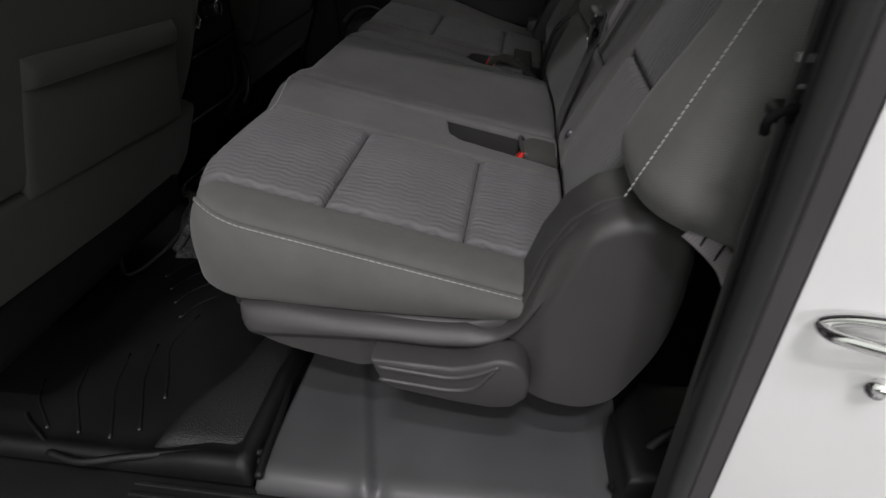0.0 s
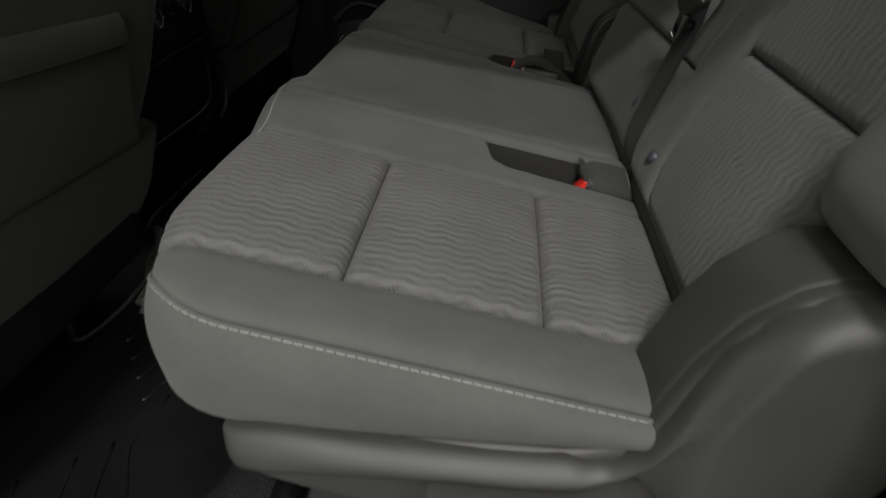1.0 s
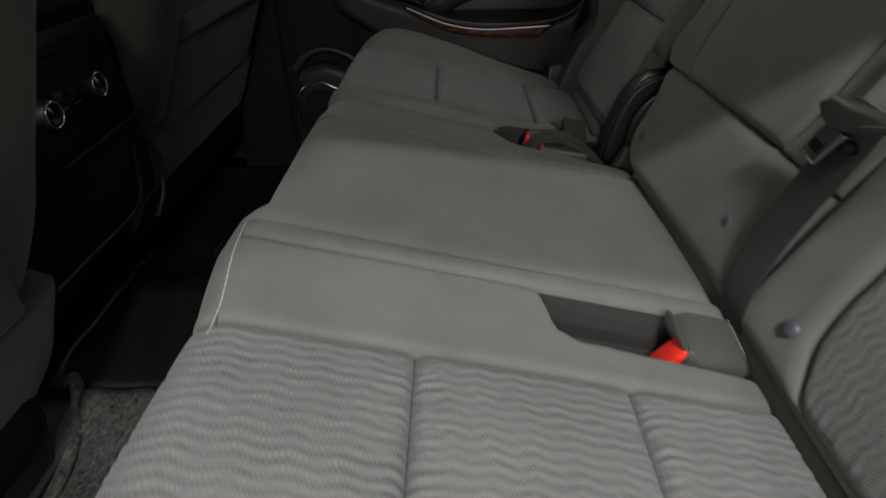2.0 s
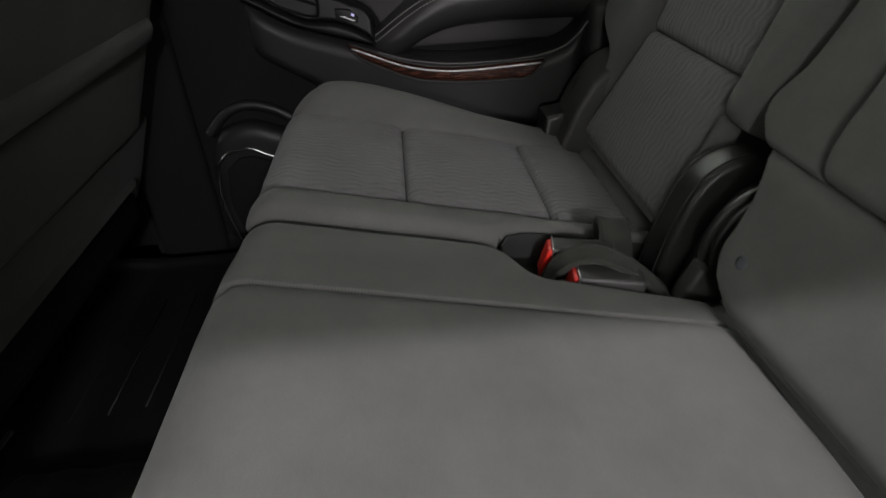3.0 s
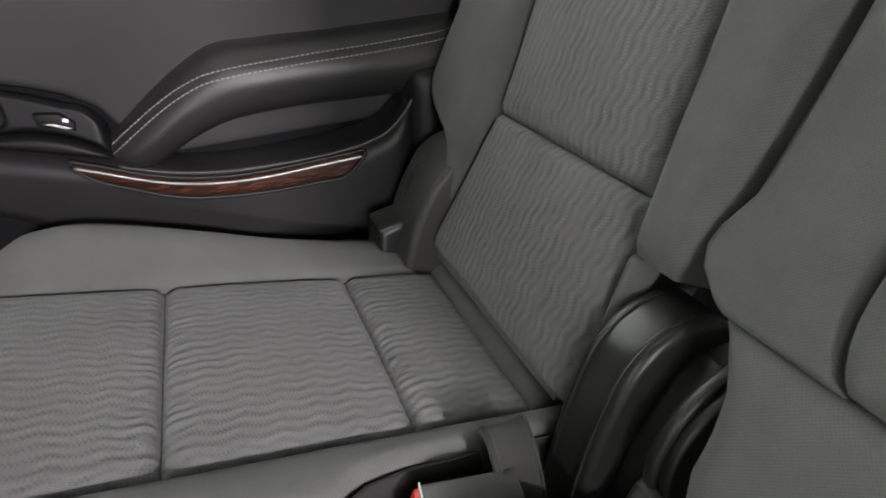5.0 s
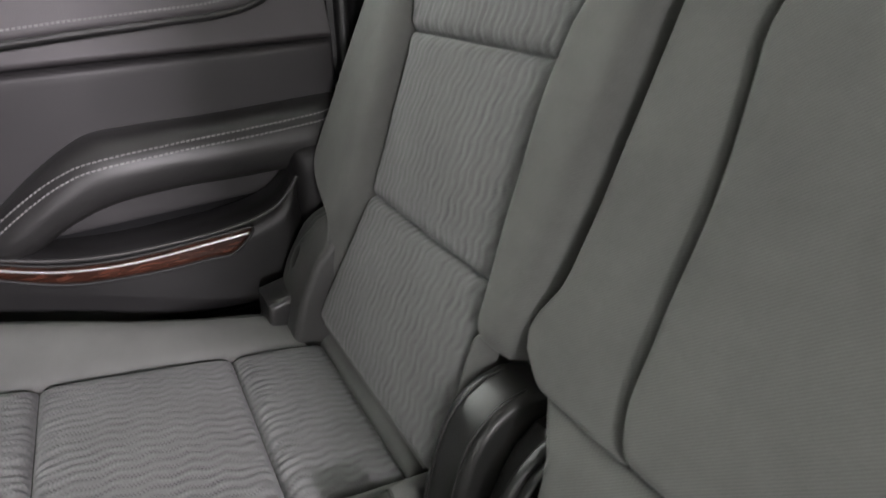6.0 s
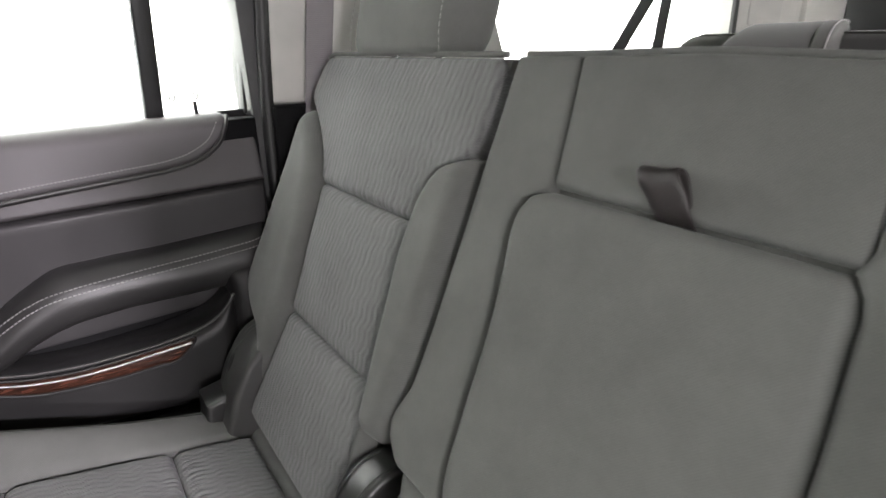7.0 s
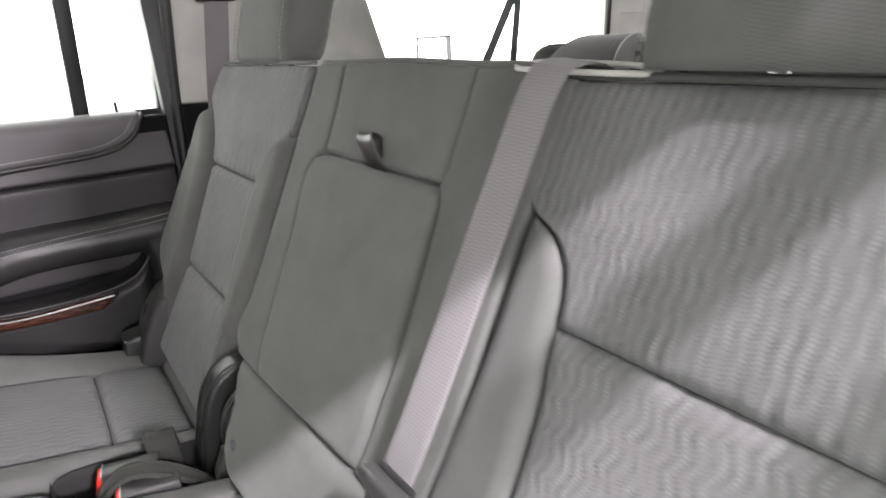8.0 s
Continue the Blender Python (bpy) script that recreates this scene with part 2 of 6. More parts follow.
def wood_mat():
    m, nt, b = node_mat("dark_burl_wood")
    L = nt.links.new
    tc = nt.nodes.new("ShaderNodeTexCoord")
    mp = nt.nodes.new("ShaderNodeMapping")
    mp.inputs["Scale"].default_value = (9, 60, 90)
    L(tc.outputs["Object"], mp.inputs["Vector"])
    n = nt.nodes.new("ShaderNodeTexNoise")
    n.inputs["Scale"].default_value, n.inputs["Detail"].default_value, n.inputs["Distortion"].default_value = 3.0, 8, 1.2
    L(mp.outputs["Vector"], n.inputs["Vector"])
    r = nt.nodes.new("ShaderNodeValToRGB")
    r.color_ramp.elements[0].position, r.color_ramp.elements[0].color = 0.33, (0.006, 0.003, 0.002, 1)
    r.color_ramp.elements[1].position, r.color_ramp.elements[1].color = 0.68, (0.075, 0.028, 0.018, 1)
    L(n.outputs["Fac"], r.inputs["Fac"])
    L(r.outputs["Color"], b.inputs["Base Color"])
    b.inputs["Roughness"].default_value = 0.25
    b.inputs["Coat Weight"].default_value, b.inputs["Coat Roughness"].default_value = 1.0, 0.04
    return m


WOOD = wood_mat()


def glass_mat():
    m, nt, b = node_mat("clear_window_glass")
    b.inputs["Base Color"].default_value = (0.97, 0.98, 0.975, 1)
    b.inputs["Roughness"].default_value = 0.0
    b.inputs["IOR"].default_value = 1.02
    b.inputs["Transmission Weight"].default_value = 1.0
    return m


GLASS = glass_mat()


# ---- builders
def thing(name, at, label, category, group="", kind=""):
    ob = new(name)
    ob.location = at
    return tagged(ob, label, category, group, kind)


def root_of(ob):
    while ob.parent:
        ob = ob.parent
    return ob


def solid(name, verts, faces, material, parent=None, label="", smooth=True, uv=None):
    """A mesh from world coordinates; under a parent it is kept in the parent's frame."""
    v = np.asarray(verts, float)
    if parent is not None:
        v = v - np.array(root_of(parent).location)
    me = bpy.data.meshes.new(name)
    me.from_pydata(v.tolist(), [], [tuple(map(int, f)) for f in faces])
    me.materials.append(material)
    if smooth:
        me.polygons.foreach_set("use_smooth", [True] * len(me.polygons))
    if uv is not None:
        layer = me.uv_layers.new(name="UVMap")
        idx = np.zeros(len(me.loops), int)
        me.loops.foreach_get("vertex_index", idx)
        layer.data.foreach_set("uv", np.asarray(uv, float)[idx].ravel())
    me.update()
    ob = new(name, me)
    if parent is not None:
        ob.parent = parent
    if label:
        ob["label"] = label
    return ob


def part(name, bm, material, parent=None, label="", smooth=True, angle=35):
    bmesh.ops.recalc_face_normals(bm, faces=bm.faces)
    if parent is not None:
        bmesh.ops.translate(bm, verts=bm.verts, vec=-Vector(root_of(parent).location))
    me = bpy.data.meshes.new(name)
    bm.to_mesh(me)
    bm.free()
    me.materials.append(material)
    if smooth:
        me.polygons.foreach_set("use_smooth", [True] * len(me.polygons))
        me.set_sharp_from_angle(angle=radians(angle))
    ob = new(name, me)
    if parent is not None:
        ob.parent = parent
    if label:
        ob["label"] = label
    return ob


def bevelled(bm, width, segments=3, angle=30):
    if width > 0:
        es = [e for e in bm.edges if len(e.link_faces) == 2 and e.calc_face_angle(0) > radians(angle)]
        bmesh.ops.bevel(bm, geom=es, offset=width, segments=segments, profile=0.5, affect="EDGES", clamp_overlap=True)
    return bm


def box_bm(x0, x1, y0, y1, z0, z1, bevel=0.0, segments=3):
    bm = bmesh.new()
    bmesh.ops.create_cube(bm, size=1)
    for v in bm.verts:
        v.co = Vector((x0 if v.co.x < 0 else x1, y0 if v.co.y < 0 else y1, z0 if v.co.z < 0 else z1))
    return bevelled(bm, bevel, segments)


def prism_bm(outline, axis, lo, hi, bevel=0.0, segments=3):
    """An outline in the two other axes, drawn out along the axis from lo to hi."""
    bm = bmesh.new()

    def co(a, b, c):
        return (c, a, b) if axis == "x" else (a, c, b) if axis == "y" else (a, b, c)

    r0 = [bm.verts.new(co(a, b, lo)) for a, b in outline]
    r1 = [bm.verts.new(co(a, b, hi)) for a, b in outline]
    bm.faces.new(r0)
    bm.faces.new(r1[::-1])
    k = len(outline)
    for i in range(k):
        bm.faces.new((r0[i], r0[(i + 1) % k], r1[(i + 1) % k], r1[i]))
    bmesh.ops.recalc_face_normals(bm, faces=bm.faces)
    if bevel > 0:
        es = [e for e in bm.edges if {f.calc_area() > 0 and len(f.verts) == k for f in e.link_faces} == {True, False}] if k > 4 else list(bm.edges)
        bmesh.ops.bevel(bm, geom=es, offset=bevel, segments=segments, profile=0.5, affect="EDGES", clamp_overlap=True)
    return bm


def smooth_path(pts, n):
    """A Catmull-Rom line through points, as n samples evenly spread over its pieces."""
    p = np.asarray(pts, float)
    p = np.vstack([2 * p[0] - p[1], p, 2 * p[-1] - p[-2]])
    out = []
    for t in np.linspace(0, len(p) - 3 - 1e-9, n):
        i = int(t)
        u = t - i
        a, b, c, d = p[i:i + 4]
        out.append(0.5 * (2 * b + (c - a) * u + (2 * a - 5 * b + 4 * c - d) * u * u + (3 * b - a - 3 * c + d) * u ** 3))
    return np.array(out)


def curve1(pts):
    """A smooth function of one variable through (x, y) points."""
    xs, ys = np.array(pts, float).T
    m = np.gradient(ys, xs)

    def f(x):
        x = np.clip(x, xs[0], xs[-1])
        i = np.clip(np.searchsorted(xs, x) - 1, 0, len(xs) - 2)
        h = xs[i + 1] - xs[i]
        u = (x - xs[i]) / h
        return ((1 + 2 * u) * (1 - u) ** 2 * ys[i] + u * (1 - u) ** 2 * h * m[i]
                + u * u * (3 - 2 * u) * ys[i + 1] + u * u * (u - 1) * h * m[i + 1])
    return f


def tube(name, pts, radius, material, parent=None, label="", sides=10, caps=True, flat=1.0):
    p = np.asarray(pts, float)
    t = np.gradient(p, axis=0)
    t /= np.linalg.norm(t, axis=1)[:, None] + 1e-12
    up = np.array([0.13, 0.21, 0.97])
    verts, faces = [], []
    for i in range(len(p)):
        a = np.cross(t[i], up)
        a /= np.linalg.norm(a) + 1e-12
        b = np.cross(a, t[i])
        for k in range(sides):
            w = 2 * math.pi * k / sides
            verts.append(p[i] + radius * (math.cos(w) * a + flat * math.sin(w) * b))
    for i in range(len(p) - 1):
        for k in range(sides):
            faces.append((i * sides + k, i * sides + (k + 1) % sides, (i + 1) * sides + (k + 1) % sides, (i + 1) * sides + k))
    if caps:
        faces.append(tuple(range(sides))[::-1])
        faces.append(tuple((len(p) - 1) * sides + k for k in range(sides)))
    return solid(name, verts, faces, material, parent, label)


def ribbon(name, pts, sides_dir, width, thick, material, parent=None, label=""):
    """A flat strap along pts; sides_dir: the direction of its width at each point (or one for all)."""
    p = np.asarray(pts, float)
    w = np.asarray(sides_dir, float)
    w = np.broadcast_to(w, p.shape).copy()
    t = np.gradient(p, axis=0)
    t /= np.linalg.norm(t, axis=1)[:, None]
    w -= (w * t).sum(1)[:, None] * t
    w /= np.linalg.norm(w, axis=1)[:, None]
    n = np.cross(t, w)
    run = np.r_[0, np.cumsum(np.linalg.norm(np.diff(p, axis=0), axis=1))]
    us = (-1, -0.94, -0.5, 0, 0.5, 0.94, 1)
    hs = (0.15, 0.5, 0.5, 0.5, 0.5, 0.5, 0.15)
    ring = [(u, h) for u, h in zip(us, hs)] + [(u, -h) for u, h in zip(us[::-1], hs[::-1])]
    k = len(ring)
    verts, uv, faces = [], [], []
    for i in range(len(p)):
        for u, h in ring:
            verts.append(p[i] + w[i] * u * width / 2 + n[i] * h * thick)
            uv.append((u * width / 2, run[i]))
    for i in range(len(p) - 1):
        for j in range(k):
            faces.append((i * k + j, i * k + (j + 1) % k, (i + 1) * k + (j + 1) % k, (i + 1) * k + j))
    faces.append(tuple(range(k))[::-1])
    faces.append(tuple((len(p) - 1) * k + j for j in range(k)))
    return solid(name, verts, faces, material, parent, label, uv=uv)


def dashes(name, pts, normals, length, gap, width, height, material, parent, label=""):
    """A row of single raised stitches along a line that lies on a surface."""
    p, n = np.asarray(pts, float), np.asarray(normals, float)
    n = np.broadcast_to(n, p.shape)
    run = np.r_[0, np.cumsum(np.linalg.norm(np.diff(p, axis=0), axis=1))]
    verts, faces = [], []
    s = 0.0
    while s + length < run[-1]:
        e = [np.array([np.interp(q, run, p[:, c]) for c in range(3)]) for q in (s, s + length)]
        nn = np.array([np.interp(s, run, n[:, c]) for c in range(3)])
        nn /= np.linalg.norm(nn)
        d = (e[1] - e[0]) / length
        w = np.cross(nn, d)
        b = len(verts)
        for a, f in ((0, 0.45), (0.15, 1.0), (0.85, 1.0), (1, 0.45)):
            q = e[0] + d * a * length
            verts += [q - w * width / 2 + nn * (height * f * 0.6 - 0.0006), q + nn * (height * f), q + w * width / 2 + nn * (height * f * 0.6 - 0.0006)]
        for i in range(3):
            for j in range(2):
                faces.append((b + i * 3 + j, b + i * 3 + j + 1, b + (i + 1) * 3 + j + 1, b + (i + 1) * 3 + j))
        s += length + gap
    return solid(name, verts, faces, material, parent, label)


def spread(length, r, step):
    """Fractions over a length, close together near both ends."""
    r = min(r, length * 0.45)
    e = r * np.array([0, 0.06, 0.2, 0.42, 0.7, 1.0])
    k = max(2, int(round((length - 2 * r) / step)) + 1)
    return np.r_[e, np.linspace(r, length - r, k)[1:-1], (length - e)[::-1]] / length


def pad(name, surf, c2a, c2b, lo, hi, material, parent=None, label="", puff=0.006, r=0.012, dep=0.006,
        step=(0.012, 0.012), dome=0.0, ripple=None, skirt=0.014, open_sides="", slack=0.0005, pucker=0.0):
    """An upholstered piece on a base surface: its edges roll down into seams, its middle is domed.
    surf(c1, c2) gives places and normals; c1 runs from lo(c2) to hi(c2). open_sides: l, h, a, b edges left flat."""
    lo = lo if callable(lo) else (lambda c, k=lo: k + 0 * c)
    hi = hi if callable(hi) else (lambda c, k=hi: k + 0 * c)
    f2 = spread(c2b - c2a, r, step[1])
    c2 = c2a + (c2b - c2a) * f2
    lows, highs = lo(c2), hi(c2)
    f1 = spread(float(np.max(highs - lows)), r, step[0])
    C2 = np.repeat(c2[:, None], len(f1), 1)
    W = (highs - lows)[:, None]
    C1 = lows[:, None] + W * f1[None, :]
    roll = lambda d: np.sqrt(np.clip(1 - (1 - np.clip(d / r, 0, 1)) ** 2, 0, 1))
    one = np.ones_like(C1)
    e = (one if "l" in open_sides else roll(C1 - lows[:, None])) * (one if "h" in open_sides else roll(highs[:, None] - C1)) \
        * (one if "a" in open_sides else roll(C2 - c2a)) * (one if "b" in open_sides else roll(c2b - C2))
    P, N = surf(C1, C2)
    U, V = f1[None, :], f2[:, None]
    h = -dep + (dep + puff) * e + dome * 16 * U * (1 - U) * V * (1 - V)
    uvg = np.stack([C1, C2], -1)
    if material in (CLOTH, LEATHER, SEATBACK, FRONTCLOTH):
        h = h + slack * e * (np.sin(C1 * 31 + C2 * 17 + len(name)) * np.sin(C2 * 37 - C1 * 11 + 2) + 0.6 * np.sin(C1 * 73 - C2 * 58) * np.sin(C2 * 21 + C1 * 64 + 1))
    if ripple is not None:
        rise, uvg = ripple(C1, C2)
        h = h + rise * (0.12 + 0.88 * e)
    if pucker:
        # small gathers along the seams: across the panel, or (negative) at both ends of it
        seam, run = (np.minimum(C2 - c2a, c2b - C2), C1) if pucker > 0 else (np.minimum(C1 - lows[:, None], highs[:, None] - C1), C2 * 1.9)
        h = h - abs(pucker) * np.exp(-seam / 0.013) * e * (0.5 + 0.5 * np.sin(run * 300 + 2.2 * np.sin(run * 61 + c2a * 40)))
    Q = P + N * h[..., None]
    m, n = C1.shape
    idx = np.arange(m * n).reshape(m, n)
    faces = np.stack([idx[:-1, :-1], idx[:-1, 1:], idx[1:, 1:], idx[1:, :-1]], -1).reshape(-1, 4)
    a, b, c = Q[m // 2, n // 2], Q[m // 2, n // 2 + 1], Q[m // 2 + 1, n // 2]
    if np.dot(np.cross(b - a, c - a), N[m // 2, n // 2]) < 0:
        faces = faces[:, ::-1]
    ring = np.r_[idx[0, :], idx[1:, -1], idx[-1, -2::-1], idx[-2:0:-1, 0]]
    base = m * n
    low = (Q - N * skirt).reshape(-1, 3)[ring]
    k = len(ring)
    sk = [(ring[i], base + i, base + (i + 1) % k, ring[(i + 1) % k]) for i in range(k)]
    if tuple(faces[0][:2]) != (idx[0, 0], idx[0, 1]):
        sk = [f[::-1] for f in sk]
    verts = np.vstack([Q.reshape(-1, 3), low])
    uv = np.vstack([uvg.reshape(-1, 2), uvg.reshape(-1, 2)[ring]])
    return solid(name, verts, list(map(tuple, faces)) + sk, material, parent, label, uv=uv)


def step01(a, b, x):
    u = np.clip((x - a) / (b - a), 0, 1)
    return u * u * (3 - 2 * u)

# ---- the large structure: the body shell round the cabin
def plain(name, bm, material, label, category, smooth=True):
    return tagged(part(name, bm, material, None, "", smooth), label, category, "", "structure")


plain("ground", box_bm(-60, 60, -60, 60, -0.75, -0.42), HALLFLOOR, "grey polished hall floor under the vehicle", "floor")
# out of view, added to hold back ambient light from the near side
plain("wall_light_blocker", box_bm(-14, 9, -7.2, -7.0, -0.43, 4.4), BLOCKERGREY, "unseen grey wall added behind the camera to dim the near side", "wall")
plain("floor", box_bm(-2.0, 2.3, -0.74, 0.80, -0.02, 0.055), CARPET, "black carpet over the cabin floor", "floor")
plain("ceiling", box_bm(-1.6, 2.25, -0.705, 0.80, 1.25, 1.31, 0.012), HEADLINER, "grey woven headliner under the roof", "ceiling")


def side_walls():
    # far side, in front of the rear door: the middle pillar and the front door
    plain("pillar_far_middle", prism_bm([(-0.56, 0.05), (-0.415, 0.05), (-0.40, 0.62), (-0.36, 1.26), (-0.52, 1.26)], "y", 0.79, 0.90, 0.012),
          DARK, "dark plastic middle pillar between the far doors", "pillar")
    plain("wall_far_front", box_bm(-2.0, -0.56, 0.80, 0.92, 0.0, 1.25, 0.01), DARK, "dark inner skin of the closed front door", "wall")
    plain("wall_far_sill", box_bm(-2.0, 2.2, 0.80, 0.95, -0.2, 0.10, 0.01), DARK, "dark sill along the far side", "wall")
    # far side, behind the rear door
    plain("wall_far_rear", box_bm(0.50, 2.2, 0.80, 0.95, 0.05, 0.80, 0.01), BLACK, "black trim panel beside the third row", "wall")
    plain("pillar_far_rear", prism_bm([(0.478, 0.812), (1.05, 0.79), (0.97, 1.04), (0.92, 1.26), (0.52, 1.26)], "y", 0.79, 0.88, 0.015),
          PILLAR, "pale grey upper pillar trim behind the door", "pillar")
    plain("pillar_far_rear_lower", prism_bm([(0.452, 0.05), (0.80, 0.05), (0.80, 0.80), (0.478, 0.812)], "y", 0.775, 0.80, 0.006),
          DARK, "black lower pillar trim behind the door", "pillar")
    plain("trim_far_pillar", box_bm(0.449, 0.56, 0.806, 0.90, 0.05, 1.26, 0.004), SEAL, "black rubber-lined door gap", "trim")
    corner = plain("pillar_far_corner", prism_bm([(1.95, 0.785), (2.110, 0.683), (2.118, 0.690), (2.132, 0.681), (2.136, 0.666), (2.24, 0.60), (2.30, 0.60), (2.30, 0.88), (1.95, 0.88)], "z", 0.5, 1.26, 0.004),
                   PILLAR, "pale grey corner pillar trim at the tailgate", "pillar")
    plain("trim_corner_seal", box_bm(1.932, 1.952, 0.778, 0.792, 0.5, 1.26, 0.003), SEAL, "black rubber seal along the rear side window", "trim")
    vent = prism_bm([(0.0, 0.910), (0.090, 0.910), (0.097, 0.917), (0.097, 0.978), (0.090, 0.985), (0.0, 0.985), (-0.006, 0.979), (-0.006, 0.916)], "y", -0.003, 0.004, 0.002)
    bmesh.ops.transform(vent, matrix=pose(1.988, 0.761, 0, 0, 0, -32.5), verts=vent.verts)
    part("vent_cover", vent, HEADLINER, corner, "flat grey vent cover")
    gate = plain("tailgate_frame", prism_bm([(2.235, 0.60), (2.25, 0.47), (2.30, 0.47), (2.30, 0.60)], "z", 0.3, 1.26, 0.006),
          BLACK, "black tailgate window frame", "frame")
    tube("cable", smooth_path([(2.25, 0.445, 0.950), (2.24, 0.425, 0.958), (2.24, 0.385, 0.978), (2.24, 0.374, 0.99), (2.24, 0.366, 1.03)], 20), 0.0045, BLACK, gate)
    tube("cable_clip", [(2.25, 0.455, 0.935), (2.24, 0.445, 0.935), (2.24, 0.432, 0.936)], 0.007, BLACK, gate)
    plain("wall_tailgate", box_bm(2.22, 2.30, -0.85, 0.60, 0.0, 0.78, 0.01), BLACK, "black inner trim of the tailgate", "wall")
    # near side: pillars and panels round the open doorway
    plain("wall_near_front", box_bm(-2.0, -0.80, -0.95, -0.82, -0.2, 1.25, 0.02), PAINT, "white front door of the vehicle", "wall")
    plain("pillar_near_middle", prism_bm([(-0.93, -0.2), (-0.93, 0.8), (-0.80, 1.255), (-0.71, 1.255), (-0.80, 0.8), (-0.80, -0.2)], "x", -0.80, -0.66, 0.01), PAINT, "white middle pillar at the open doorway", "pillar")
    plain("wall_near_sill", box_bm(-0.80, 0.47, -0.93, -0.80, -0.25, 0.0, 0.02), PAINT, "white painted rocker under the doorway", "wall")
    plain("wall_near_rear", prism_bm([(0.447, -0.852), (0.475, -0.885), (0.52, -0.94), (0.56, -0.99), (2.25, -0.99), (2.25, -0.80), (0.47, -0.80)], "z", -0.25, 0.80, 0.006),
          PAINT, "white painted rear quarter of the body", "wall")
    up = prism_bm([(0.475, 0.80), (1.0, 0.80), (1.0, 1.255), (0.53, 1.255)], "y", -0.93, -0.80, 0.012)
    for v in up.verts:
        v.co.y += (v.co.z - 0.80) * 0.21
    plain("pillar_near_rear", up, PAINT, "white rear pillar at the open doorway", "pillar")
    plain("roof_rail_near", prism_bm([(-0.703, 1.250), (-0.705, 1.262), (-0.66, 1.33), (-0.62, 1.33), (-0.62, 1.311), (-0.68, 1.311)], "x", -1.6, 2.25, 0.002),
          PAINT, "white roof rail over the open doorway", "roof rail")
    plain("wall_front", box_bm(-2.1, -2.0, -0.9, 0.9, 0.0, 0.75), DARK, "dark dashboard bulkhead far ahead", "wall")
    plain("pillar_near_corner", prism_bm([(-0.92, 0.78), (-0.83, 1.255), (-0.70, 1.255), (-0.78, 0.78)], "x", 1.95, 2.28, 0.01), PILLAR, "pale grey corner pillar trim", "pillar")


side_walls()


def pane(name, verts, label, parent=None):
    ob = solid(name, verts, [(0, 1, 2, 3), (7, 6, 5, 4), (0, 4, 5, 1), (1, 5, 6, 2), (2, 6, 7, 3), (3, 7, 4, 0)], GLASS, parent, "", False)
    ob.visible_shadow = False
    if parent is None:
        tagged(ob, label, "window", "", "structure")
    return ob


def slab_y(x0, x1, z0, z1, y0, y1, t=0.004):
    """Corners of a pane that leans from y0 at its foot to y1 at its head."""
    return [(x0, y0, z0), (x1, y0, z0), (x1, y1, z1), (x0, y1, z1), (x0, y0 + t, z0), (x1, y0 + t, z0), (x1, y1 + t, z1), (x0, y1 + t, z1)]


pane("window_1", slab_y(0.98, 1.96, 0.79, 1.25, 0.865, 0.80), "clear side window beside the third row")
pane("window_2", [(2.26, -0.78, 0.78), (2.26, 0.47, 0.78), (2.26, 0.47, 1.25), (2.26, -0.78, 1.25), (2.265, -0.78, 0.78), (2.265, 0.47, 0.78), (2.265, 0.47, 1.25), (2.265, -0.78, 1.25)],
     "clear tailgate window")


